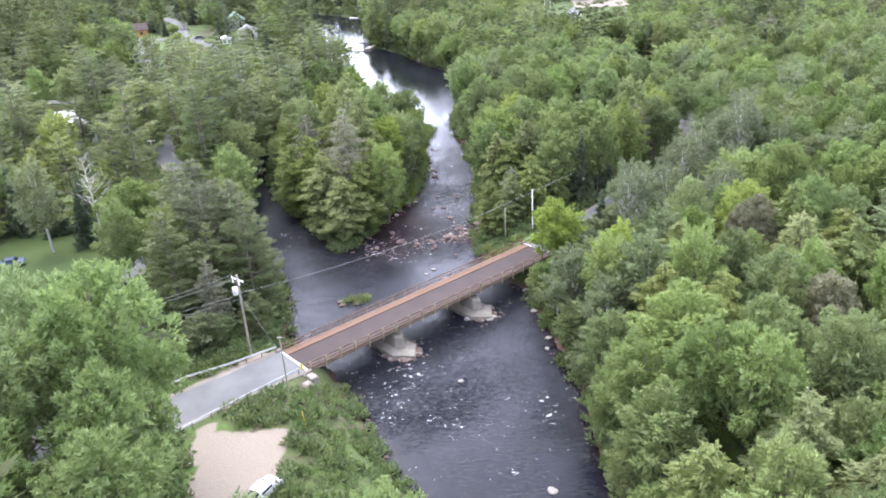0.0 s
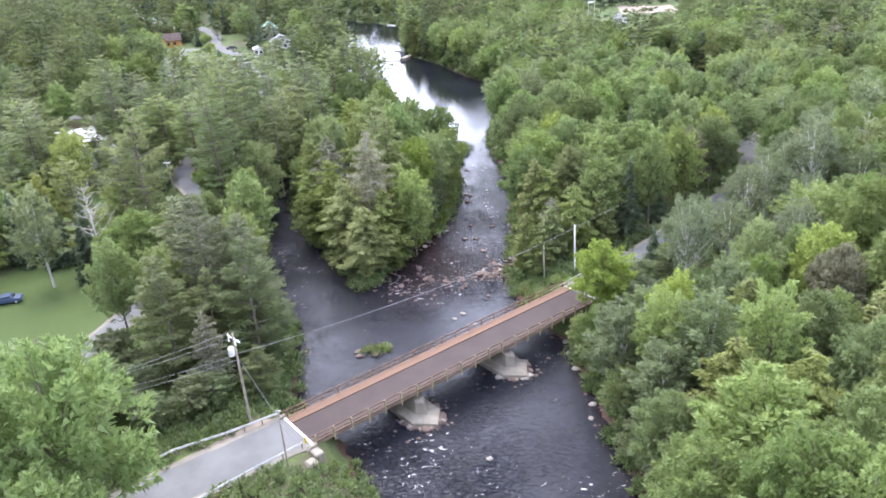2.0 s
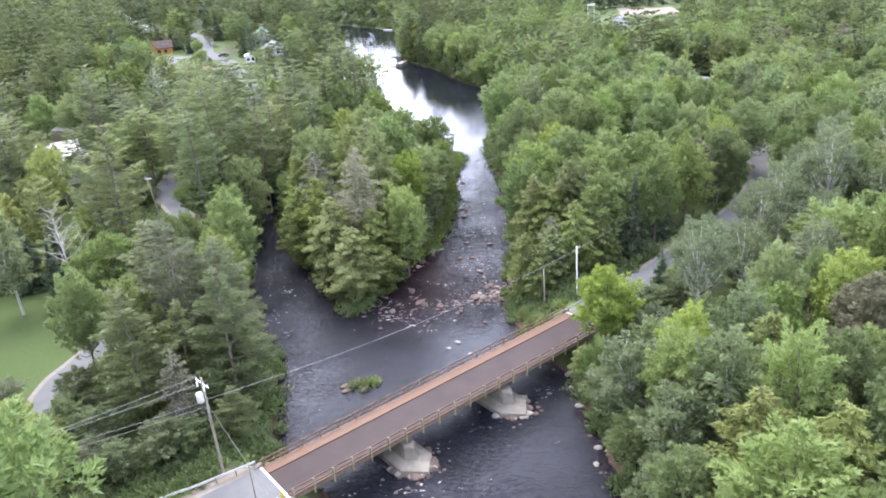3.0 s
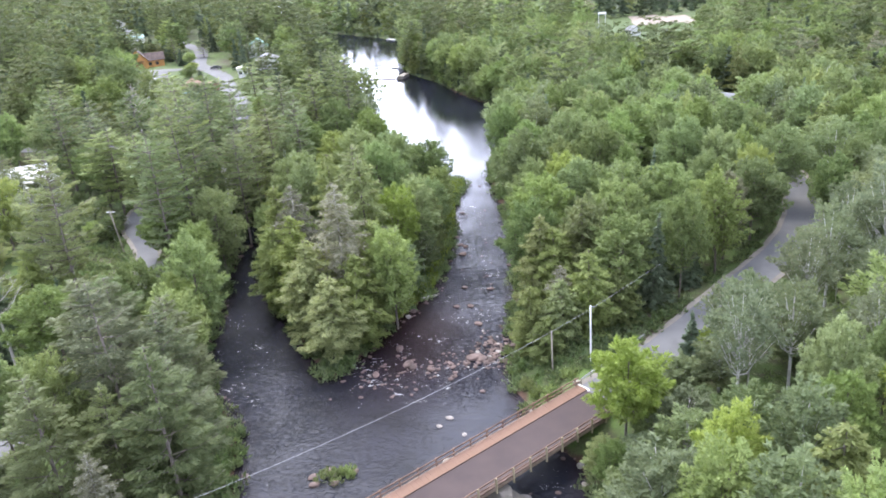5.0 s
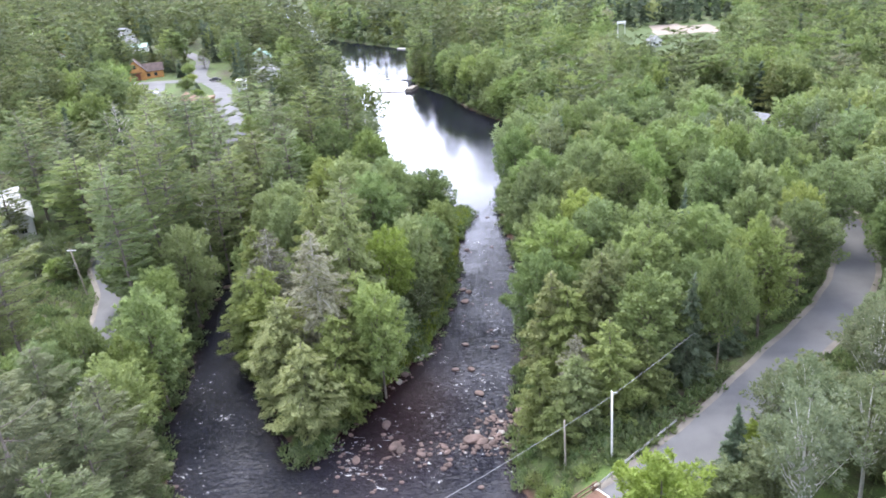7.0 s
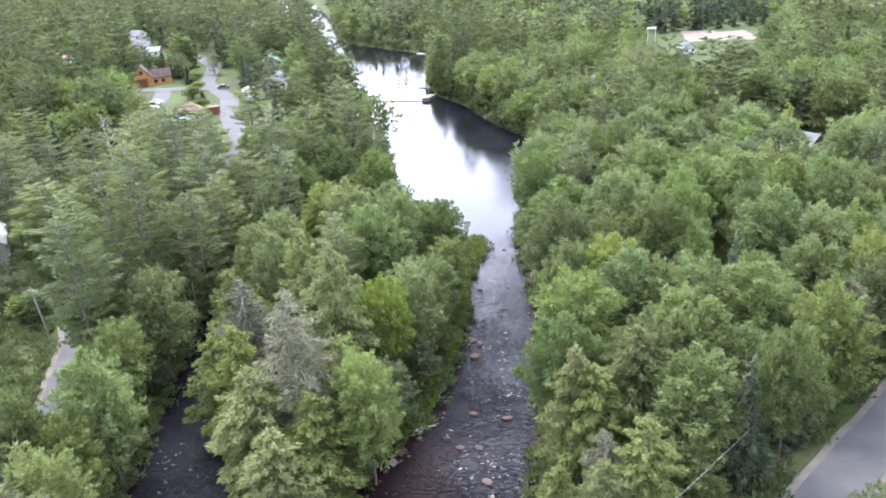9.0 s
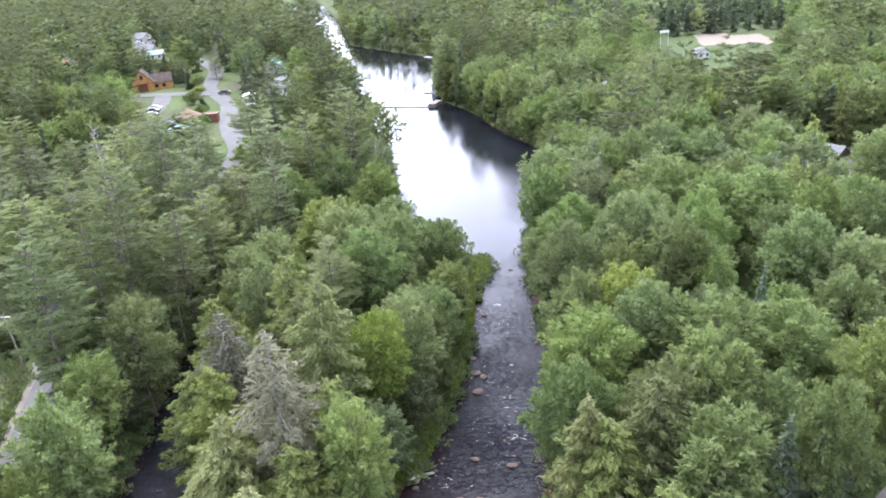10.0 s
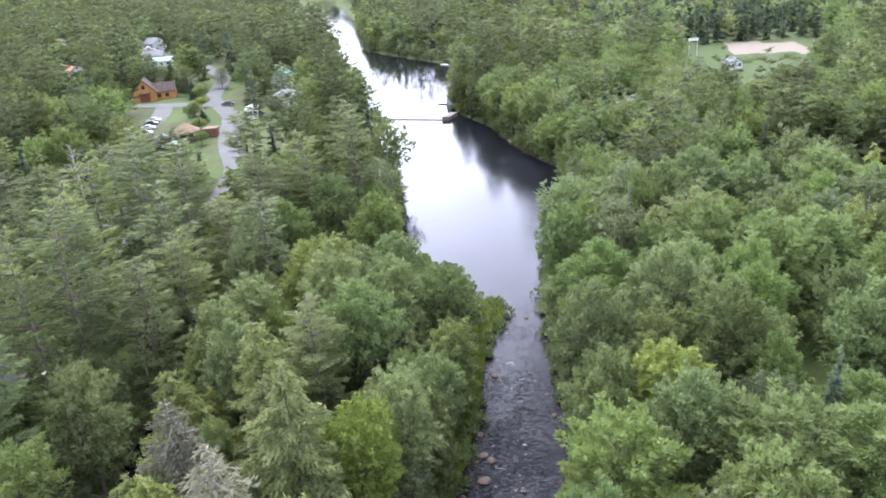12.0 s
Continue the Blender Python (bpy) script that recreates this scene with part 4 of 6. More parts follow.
EAST_BANK_TREES = [
    (10.3, 151.8, 19.6, 5.0, "bright"), (16.7, 157.2, 19.8, 4.2, "maple"), (15.2, 163.6, 19.2, 4.2, "gold"), (9.9, 163.9, 18.2, 4.0, "maple"),
    (9.0, 172.0, 21.6, 5.0, "maple"), (16.8, 180.6, 22.4, 5.4, "maple"), (21.9, 171.6, 22.3, 5.6, "maple"), (26.1, 179.3, 20.4, 5.0, "maple"),
    (23.6, 161.2, 17.3, 3.6, "birch"), (21.0, 146.5, 19.6, 4.5, "maple"), (17.3, 143.3, 18.6, 3.6, "bright"), (20.0, 135.6, 18.0, 4.8, "bright"),
    (15.4, 139.9, 19.4, 4.0, "hemlock"), (11.4, 137.4, 16.3, 4.2, "hemlock"), (9.3, 138.6, 17.6, 3.4, "hemlock"), (15.2, 129.2, 16.0, 3.2, "hemlock"),
    (24.8, 136.2, 17.8, 2.7, "spruce"), (30.8, 143.0, 14.2, 2.4, "spruce"), (31.2, 153.4, 19.2, 5.0, "maple"), (29.2, 161.0, 19.6, 2.0, "spruce"),
    (37.0, 171.4, 22.0, 4.8, "maple"), (41.0, 181.5, 23.0, 5.0, "maple"), (41.5, 168.8, 20.6, 4.6, "maple"), (38.9, 162.6, 18.5, 4.2, "maple"),
    (46.1, 178.0, 22.7, 5.0, "maple"), (46.4, 162.6, 19.3, 3.0, "gold"), (24.2, 196.5, 22.0, 5.6, "maple"), (5.6, 195.0, 13.5, 4.2, "maple"),
    (8.4, 185.2, 16.5, 4.2, "maple"), (10.5, 193.5, 18.0, 4.6, "maple"), (21.0, 187.8, 20.5, 5.4, "maple"), (38.5, 150.8, 18.5, 3.4, "russet"),
    (7.4, 127.9, 12.0, 2.6, "hemlock"), (11.5, 127.3, 13.0, 2.8, "hemlock"), (9.0, 124.4, 9.0, 2.2, "hemlock"), (11.5, 131.4, 13.0, 2.2, "grey"), (19.4, 130.6, 12.5, 2.6, "hemlock"), (27.0, 144.5, 16.0, 3.6, "maple"),
]
EAST_ROAD_TREES = [
    (16.4, 107.6, 14.6, 3.9, "lime"), (23.2, 94.0, 16.0, 3.1, "lime"), (25.8, 118.4, 12.2, 1.8, "spruce"), (30.4, 121.6, 14.5, 2.8, "birch"), (32.0, 118.6, 16.5, 3.2, "birch"), (28.2, 120.6, 8.5, 1.8, "gold"), (23.2, 113.4, 9.5, 2.4, "aspen"), (28.0, 114.4, 11.5, 2.8, "aspen"), (30.6, 112.6, 13.0, 1.8, "dead"), (38.6, 118.6, 15.5, 3.4, "softpine"), (28.2, 108.8, 20.0, 3.6, "birch"), (54.0, 133.2, 24.0, 4.4, "birch"),
    (41.0, 124.6, 19.0, 3.8, "birch"), (35.4, 113.6, 17.5, 3.6, "birch"), (33.6, 122.6, 14.5, 3.2, "birch"), (46.4, 131.6, 19.5, 4.0, "birch"), (53.0, 140.6, 19.0, 4.0, "birch"),
    (60.0, 149.5, 19.0, 4.0, "birch"), (65.5, 160.0, 19.0, 4.2, "birch"), (50.5, 126.5, 17.0, 3.6, "birch"), (67.8, 146.3, 20.0, 3.0, "dead"), (40.8, 93.0, 19.2, 3.6, "russet"), (42.8, 100.6, 19.4, 3.6, "gold"),
    (46.0, 93.2, 21.0, 4.0, "hemlock"), (52.0, 108.5, 22.0, 4.2, "maple"), (17.1, 91.7, 13.7, 3.8, "aspen"), (20.6, 99.4, 11.5, 3.0, "aspen"), (29.8, 88.0, 18.6, 4.0, "hemlock"), (33.6, 97.6, 16.5, 3.6, "maple"), (26.6, 100.2, 14.0, 3.2, "aspen"), (43.6, 112.0, 18.0, 3.6, "birch"), (21.6, 104.6, 10.5, 2.8, "aspen"), (13.4, 103.2, 6.5, 1.9, "bright"), (17.0, 101.6, 7.5, 2.2, "aspen"), (18.6, 105.4, 7.0, 2.0, "maple"), (20.0, 108.6, 7.5, 2.0, "bright"),
]
EAST_NEAR_TREES = [
    (24.2, 84.0, 18.2, 4.0, "aspen"), (24.0, 74.8, 19.2, 4.2, "hemlock"), (24.5, 59.2, 20.8, 4.4, "maple"), (28.2, 55.8, 21.6, 4.2, "maple"), (18.9, 63.2, 16.7, 4.2, "bright"), (29.0, 50.4, 18.5, 4.0, "hemlock"),
    (34.0, 82.6, 19.0, 4.0, "maple"), (32.2, 64.6, 19.5, 4.2, "maple"), (30.0, 72.4, 18.6, 3.8, "hemlock"), (19.2, 55.8, 15.5, 4.0, "bright"), (37.4, 59.0, 20.5, 4.4, "maple"), (20.4, 47.6, 16.0, 4.0, "hemlock"),
    (31.7, 43.0, 18.5, 4.0, "hemlock"), (17.8, 74.0, 13.5, 3.6, "maple"), (40.4, 70.6, 19.0, 3.5, "russet"), (36.6, 75.4, 19.5, 4.0, "maple"), (19.2, 82.6, 14.0, 3.4, "aspen"), (18.4, 69.0, 12.0, 3.2, "bright"),
    (17.4, 50.5, 9.0, 2.6, "maple"), (17.2, 58.4, 9.0, 2.6, "bright"), (16.8, 66.2, 9.0, 2.5, "maple"), (17.0, 77.8, 9.0, 2.6, "aspen"), (16.2, 86.6, 8.5, 2.4, "bright"), (15.2, 96.6, 8.5, 2.4, "aspen"), (14.0, 101.0, 7.5, 2.0, "maple"),
]
WEST_NEAR_TREES = [
    (-34.6, 61.8, 29.0, 6.6, "maple"), (-41.5, 54.0, 27.0, 6.0, "maple"), (-30.0, 52.6, 22.5, 5.2, "maple"), (-28.0, 44.8, 21.0, 4.8, "maple"), (-45.0, 66.5, 26.0, 6.0, "maple"), (-38.6, 46.0, 23.0, 5.0, "maple"),
    (-37.3, 105.2, 25.6, 5.4, "softpine"), (-29.6, 98.4, 21.8, 4.8, "softpine"), (-41.6, 138.2, 18.0, 4.4, "bright"), (-39.6, 124.0, 16.0, 4.2, "bright"), (-41.4, 131.4, 14.0, 3.6, "bright"), (-33.6, 109.6, 20.0, 4.6, "softpine"), (-36.0, 117.0, 18.5, 4.4, "softpine"),
    (-43.5, 112.6, 23.0, 5.2, "softpine"), (-39.6, 95.4, 21.0, 4.6, "softpine"), (-33.6, 91.6, 15.0, 2.2, "grey"), (-62.9, 124.4, 21.5, 3.6, "dead"), (-72.8, 124.7, 21.6, 3.6, "aspen"), (-76.0, 134.0, 17.0, 2.6, "spruce"), (-70.4, 134.6, 16.0, 2.5, "spruce"), (-58.6, 131.4, 15.0, 2.4, "spruce"), (-83.0, 134.5, 18.0, 2.8, "spruce"), (-88.5, 131.0, 17.0, 3.4, "hemlock"), (-65.0, 135.4, 18.0, 3.2, "hemlock"), (-80.0, 139.2, 20.0, 3.6, "hemlock"),
    (-67.4, 127.4, 15.0, 2.6, "spruce"), (-28.2, 92.6, 9.5, 2.6, "softpine"), (-32.4, 88.3, 8.0, 2.0, "aspen"), (-34.5, 87.0, 9.0, 2.4, "aspen"), (-38.0, 84.5, 8.0, 2.2, "aspen"), (-31.0, 104.4, 17.0, 4.0, "softpine"), (-45.6, 121.4, 19.0, 4.6, "softpine"),
]
WEST_PINES = [
    (-51.8, 153.8, 30.0, 4.6, "pine"), (-51.4, 164.4, 32.4, 4.6, "pine"), (-52.6, 172.0, 32.0, 4.8, "pine"), (-57.6, 182.6, 32.0, 4.6, "pine"), (-51.6, 193.0, 28.8, 4.6, "pine"), (-60.6, 203.0, 31.2, 4.8, "pine"),
    (-67.7, 202.0, 31.4, 4.4, "pine"), (-57.4, 210.6, 28.6, 4.6, "pine"), (-75.0, 219.0, 28.4, 4.8, "pine"), (-69.5, 233.4, 25.5, 4.4, "pine"), (-91.6, 196.8, 31.5, 4.8, "pine"), (-64.4, 175.4, 25.0, 4.2, "pine"),
    (-47.6, 205.3, 22.5, 4.4, "pine"), (-40.4, 203.0, 23.8, 4.4, "pine"), (-35.6, 238.6, 28.0, 4.8, "pine"), (-43.2, 262.6, 26.3, 4.4, "pine"), (-90.0, 230.0, 25.6, 3.4, "dead"), (-42.6, 196.4, 17.6, 2.8, "aspen"), (-50.4, 179.6, 17.0, 2.6, "dead"),
    (-60.5, 138.6, 31.0, 4.6, "pine"), (-94.4, 215.7, 25.0, 4.6, "pine"), (-93.5, 188.0, 20.0, 3.4, "pine"), (-99.0, 185.5, 17.0, 3.2, "birch"), (-104.0, 192.0, 19.0, 3.2, "pine"), (-116.0, 240.3, 27.0, 4.6, "pine"), (-68.0, 262.0, 25.0, 4.6, "pine"), (-108.0, 187.1, 19.0, 4.5, "maple"),
    (-90.5, 168.7, 20.0, 4.4, "bright"), (-103.3, 217.5, 26.0, 4.8, "pine"), (-86.7, 245.2, 26.0, 4.6, "pine"), (-80.0, 236.5, 26.0, 4.6, "pine"), (-79.0, 207.3, 28.0, 4.4, "pine"), (-46.4, 176.8, 24.0, 4.0, "pine"), (-46.1, 186.0, 24.0, 4.0, "pine"),
    (-49.0, 222.0, 27.0, 4.6, "pine"), (-105.0, 410.0, 33.0, 4.4, "pine"), (-91.0, 349.0, 25.0, 4.2, "pine"), (-93.0, 338.0, 22.0, 3.6, "pine"), (-82.0, 318.0, 19.0, 3.6, "pine"), (-101.0, 356.0, 24.0, 3.8, "pine"), (-100.0, 172.0, 28.0, 4.6, "pine"), (-48.6, 231.0, 21.0, 4.4, "pine"),
]
WEST_MID_TREES = [
    (-51.1, 283.3, 24.0, 3.8, "pine"), (-63.8, 344.3, 24.0, 3.6, "pine"), (-139.5, 508.3, 28.0, 3.6, "pine"), (-32.4, 244.0, 17.0, 3.8, "birch"), (-34.4, 250.0, 15.5, 4.0, "birch"), (-54.2, 247.4, 19.0, 5.0, "maple"),
    (-30.2, 233.0, 15.0, 4.4, "maple"), (-27.0, 221.0, 17.0, 4.6, "maple"), (-22.2, 209.2, 14.0, 4.0, "maple"), (-30.2, 203.5, 16.0, 4.2, "bright"), (-24.2, 197.4, 16.0, 4.2, "maple"), (-36.4, 226.6, 19.0, 4.6, "maple"), (-46.1, 161.0, 18.0, 4.0, "bright"),
    (-46.6, 150.6, 15.5, 3.8, "bright"), (-44.8, 143.6, 11.5, 3.2, "hemlock"), (-49.6, 169.0, 15.0, 4.0, "maple"), (-53.6, 187.0, 16.0, 4.0, "maple"), (-53.0, 200.0, 16.0, 4.0, "hemlock"), (-55.8, 191.0, 18.0, 2.2, "grey"), (-47.5, 214.0, 17.0, 4.2, "bright"), (-43.0, 216.0, 18.0, 4.2, "maple"),
]
GARDEN_TREES = [
    (-111.0, 322.0, 17.5, 2.6, "bright"), (-121.5, 349.5, 19.0, 2.8, "maple"), (-104.5, 314.0, 16.5, 2.0, "spruce"), (-127.0, 354.0, 20.0, 2.2, "spruce"), (-133.5, 364.0, 24.0, 3.4, "pine"), (-115.5, 336.0, 16.5, 2.4, "gold"),
    (-100.5, 303.0, 16.0, 2.2, "bright"), (-108.0, 283.0, 19.0, 3.4, "pine"), (-124.0, 372.0, 22.0, 3.2, "pine"), (-139.0, 371.0, 23.0, 3.0, "spruce"), (-92.0, 286.5, 15.5, 2.2, "maple"),
]
LAKE_TREES = [
    (-18.0, 345.0, 18, 5, "maple"), (-8.0, 320.0, 18, 5.5, "maple"), (8.0, 285.0, 18, 6, "maple"), (9.5, 274.0, 17, 5, "maple"),
]
for group in (ISLAND_TREES, EAST_BANK_TREES, EAST_ROAD_TREES, EAST_NEAR_TREES, WEST_NEAR_TREES, WEST_PINES, WEST_MID_TREES, GARDEN_TREES, LAKE_TREES):
    for x, y, top, r, kind in group:
        plant(kind, x, y, top, r * 1.08)

# stretches with low growth or none
# nothing but the trees named above stands here
KEPT_CLEAR = [[(4, 117), (13, 117), (30, 134), (24, 140), (5, 140)], [(12, 104), (20, 112), (34, 122), (52, 138), (60, 146), (60, 160), (46, 146), (36, 132), (16, 113)], [(-12, 198), (-2, 198), (-2, 214), (-12, 214)], [(-9, 168), (-4, 168), (-4, 214), (-9, 214)], [(-46, 74), (-24, 94), (-17, 84), (-28, 66), (-37, 55)]]
OPEN = LAWNS + BARE + [[(-30, 68), (-19, 79.5), (-15, 79), (-4, 58), (0, 38), (-25, 38), (-30, 58)], [(-146, 356), (-122, 390), (-104, 352), (-90, 300), (-72, 272), (-82, 262), (-102, 272), (-116, 296), (-128, 330), (-138, 342)],
                      [(-106, 186), (-92, 200), (-86, 194), (-92, 180)], [(-92, 142), (-57.5, 142), (-58, 152), (-64, 164), (-70, 171), (-92, 171)], [(26, 163), (31.5, 164), (33, 172), (36, 182), (37, 195), (31, 191), (29, 174)]]
LOW = [[(-112, 227), (-66, 227), (-52, 200), (-88, 200)], [(38, 300), (66, 282), (92, 350), (100, 400), (50, 412), (40, 372)], [(-112, 268), (-66, 264), (-58, 236), (-92, 236)], [(-102, 182), (-88, 194), (-66, 168), (-80, 158)], [(14, 100), (20, 112), (40, 134), (62, 150), (70, 180), (60, 150), (58, 128), (42, 112), (30, 100), (18, 92)], [(-52, 140), (-40, 124), (-44, 150), (-50, 172)], [(-66, 80), (-50, 90), (-52, 104), (-84, 104)], [(-62, 104), (-53.5, 107), (-43, 92), (-41, 80), (-52, 80)], [(28, 108), (40, 112), (58, 138), (52, 150), (46, 144), (30, 124)]]


HOUSE_PLOTS = [(-148, 358), (-226, 502), (-214, 486), (-246, 545), (-345, 596), (-236, 444), (-98, 368), (-84, 332), (-100, 196), (-110, 206), (22.9, 322), (66.6, 252.6), (69, 411), (-196, 462)]
for hx_, hy_ in HOUSE_PLOTS:
    way = Vector((6 - hx_, 99 - hy_, 0)).normalized()
    side = Vector((-way.y, way.x, 0))
    here = Vector((hx_, hy_, 0))
    LOW.append([tuple((here + way * d + side * w).xy) for d, w in ((0, -7), (0, 7), (150 if hy_ > 430 else 26, 4), (150 if hy_ > 430 else 26, -4))])


def in_valley(x, y):
    return (x < 10 + 0.6 * y) & (-x < np.maximum(10 + 0.62 * y, 24 + 0.9 * (y - 95)))


def free_ground(x, y, gap, margin):
    """Which of the places are clear of water, roads and open ground."""
    d, isle = river_distance(x, y)
    ok = d > np.where(isle, 1.6, margin)
    for line, half in ROADS.values():
        ok &= nearest(x, y, line)[0] > half + gap
    for p in OPEN:
        ok &= ~inside(x, y, p)
    for hx_, hy_ in HOUSE_PLOTS:
        ok &= np.hypot(x - hx_, y - hy_) > 10.5
        if hy_ > 430 or hx_ > -99 > hx_ - 20 and hy_ > 320:
            w = np.hypot(6 - hx_, 99 - hy_)
            along, over = ((x - hx_) * (6 - hx_) + (y - hy_) * (99 - hy_)) / w, ((x - hx_) * (99 - hy_) - (y - hy_) * (6 - hx_)) / w
            ok &= ~((along > 0) & (along < 55) & (np.abs(over) < 7))
    along, over = (x + 23.3) * 0.749 + (y - 85.5) * 0.662, (y - 85.5) * 0.749 - (x + 23.3) * 0.662
    return ok & ~((along > -4) & (along < 52) & (over > -13) & (over < 2.5))


fill_rng = np.random.default_rng(21)
n = 16000
fx, fy = fill_rng.uniform(-140, 140, n), fill_rng.uniform(36, 232, n)
ok = free_ground(fx, fy, 1.6, 1.5) & in_valley(fx, fy)
low = np.zeros(n, bool)
for p in LOW:
    low |= inside(fx, fy, p)
for p in KEPT_CLEAR:
    ok &= ~inside(fx, fy, p)
fx, fy, low = fx[ok], fy[ok], low[ok]
isle = inside(fx, fy, ISLAND)
planted = 0
for x, y, lo, on_isle, edge_of in zip(fx, fy, low, isle, river_distance(fx, fy)[0]):
    if fill_rng.random() < (0.4 if lo else 0.5 if x < -42 and y > 150 else 0.0):
        continue
    r = fill_rng.uniform(2.0, 2.8) if lo or on_isle else 3.3 + 2.9 * fill_rng.random() ** 1.2
    if edge_of < (0.35 if x < -12 else 0.5) * r or any((x - a) ** 2 + (y - b) ** 2 < (0.64 * (r + c)) ** 2 for a, b, c in STANDING):
        continue
    west = x < -30
    roll = fill_rng.random()
    if lo:
        kind, top = ("aspen" if roll < 0.4 else "birch" if roll < 0.6 else "bright" if roll < 0.8 else "hemlock"), height_at(x, y) + fill_rng.uniform(3.5, 6.0)
    elif on_isle:
        kind, top = ("hemlock" if roll < 0.35 else "maple" if roll < 0.55 else "bright" if roll < 0.8 else "aspen"), fill_rng.uniform(9, 14) if y < 198 else fill_rng.uniform(5.5, 8)
    elif west and y > 140:
        kind, top = ("pine" if roll < 0.36 else "maple" if roll < 0.64 else "hemlock" if roll < 0.80 else "bright"), 0
        top = height_at(x, y) + (fill_rng.uniform(17, 23) if kind == "pine" else fill_rng.uniform(10, 16))
    elif west:
        kind, top = ("maple" if roll < 0.50 else "softpine" if roll < 0.76 else "hemlock" if roll < 0.86 else "spruce" if roll < 0.90 else "bright"), fill_rng.uniform(16, 22)
    else:
        kind, top = ("maple" if roll < 0.56 else "hemlock" if roll < 0.68 else "bright" if roll < 0.84 else "aspen" if roll < 0.985 else "spruce"), fill_rng.uniform(16, 21.5)
    if kind == "spruce":
        r = min(r, 2.3)
    plant(kind, float(x), float(y), float(top), float(r))
    planted += 1
    if planted > 560:
        break

# the farther forest, in bulk
FAR_SHAPES = {}
for kind in FAR_LEAVES:
    if kind in ("shrub", "meadow"):
        continue
    for near, share, big in ((1, 0.105, 2.35), (0, 0.014, 5.6)):
        FAR_SHAPES[kind, near] = [shape_of(kind, np.random.default_rng(50 + s), share, big)[1][0] for s in range(3)]


def forest(name, xs, ys, near, label, grow=1.0):
    """Many trees as one body of leaves for each kind."""
    rng = np.random.default_rng(5 + near)
    z = height(xs, ys)
    kinds = np.where(xs < -20, rng.choice(["pine", "maple", "hemlock", "bright", "spruce"], len(xs), p=(0.36, 0.18, 0.18, 0.06, 0.22)),
                     rng.choice(["maple", "bright", "hemlock", "pine", "spruce", "russet"], len(xs), p=(0.50, 0.16, 0.10, 0.12, 0.08, 0.04)))
    small = np.zeros(len(xs), bool)
    for p in LOW:
        small |= inside(xs, ys, p)
    hilly = (ys > 480) & (xs > 20)
    kinds = np.where(hilly & (rng.random(len(xs)) < 0.75), "spruce", kinds)
    for kind in FAR_LEAVES:
        pick = np.nonzero(kinds == kind)[0]
        if not len(pick):
            continue
        h0, r0 = KINDS[kind][:2]
        V, tint = [], []
        for i in pick:
            v = FAR_SHAPES[kind, near][rng.integers(3)]
            w, kh = rng.random() * 6.28, rng.uniform(0.72, 1.12)
            kr = rng.uniform(0.9, 1.3) * (1.0 if near else 1.12)
            kh, kr = kh * min(grow, 1.2), kr * grow
            if small[i]:
                kh, kr = kh * 0.5, kr * 0.8
            if kind == "pine":
                kh, kr = kh * 1.28, kr * 0.86
            if kind == "spruce":
                kh, kr = kh * 1.12, kr * 1.05
            c, s = math.cos(w) * kr, math.sin(w) * kr
            V.append(np.stack([xs[i] + v[:, 0] * c - v[:, 1] * s, ys[i] + v[:, 0] * s + v[:, 1] * c, z[i] + v[:, 2] * kh], -1))
            tint.append(np.full(len(v), rng.random()))
        V = np.concatenate(V)
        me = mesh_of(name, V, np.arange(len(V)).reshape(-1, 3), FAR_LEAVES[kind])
        float_attribute(me, "tint", np.concatenate(tint))
        tagged(new(name, me), label, "forest", kind="stuff")


def scatter(x0, x1, y0, y1, step, seed):
    rng = np.random.default_rng(seed)
    xs, ys = np.meshgrid(np.arange(x0, x1, step), np.arange(y0, y1, step))
    return xs.ravel() + rng.uniform(-0.45, 0.45, xs.size) * step, ys.ravel() + rng.uniform(-0.45, 0.45, ys.size) * step


taken = np.array(STANDING)
mx, my = scatter(-320, 270, 205, 420, 6.4, 3)
ok = free_ground(mx, my, 3.0, 1.6) & in_valley(mx, my)
mx, my = mx[ok], my[ok]
thin_rng = np.random.default_rng(8)
lonely = np.array([np.min((taken[:, 0] - x) ** 2 + (taken[:, 1] - y) ** 2) > (52.0 if x < -35 and y < 300 else 24.0) for x, y in zip(mx, my)])
lonely &= (mx > -45) | (my > 300) | (thin_rng.random(len(mx)) < 0.7)
for p in KEPT_CLEAR:
    lonely &= ~inside(mx, my, p)
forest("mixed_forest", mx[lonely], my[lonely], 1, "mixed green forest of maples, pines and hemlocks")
bx, by = scatter(-130, 60, 224, 430, 3.7, 9)
shore_gap = river_distance(bx, by)[0]
ok = (shore_gap > 0.7) & (shore_gap < 6.5) & (nearest(bx, by, EAST_BANK)[0] < 7) & free_ground(bx, by, 2.5, 0.7)
forest("shore_thicket", bx[ok], by[ok], 1, "dense green trees and bushes along the lake shore", 0.62)
bx, by = scatter(-190, 60, 224, 780, 2.3, 10)
shore_gap = river_distance(bx, by)[0]
ok = (shore_gap > -0.4) & (shore_gap < 2.6) & ~inside(bx, by, [(-14, 190), (0, 190), (0, 216), (-14, 216)]) & ((nearest(bx, by, EAST_BANK)[0] < 3) | (by < 300))
forest("shore_bushes", bx[ok], by[ok], 0, "low green bushes at the edge of the lake", 0.3)
px_, py_ = scatter(-860, 600, 420, 960, 9.3, 4)
ok = free_ground(px_, py_, 3.0, 1.2) & in_valley(px_, py_)
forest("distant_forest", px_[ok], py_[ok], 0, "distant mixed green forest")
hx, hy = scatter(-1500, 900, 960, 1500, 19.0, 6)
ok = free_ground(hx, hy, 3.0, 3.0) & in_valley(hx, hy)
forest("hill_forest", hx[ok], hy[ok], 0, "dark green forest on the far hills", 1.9)

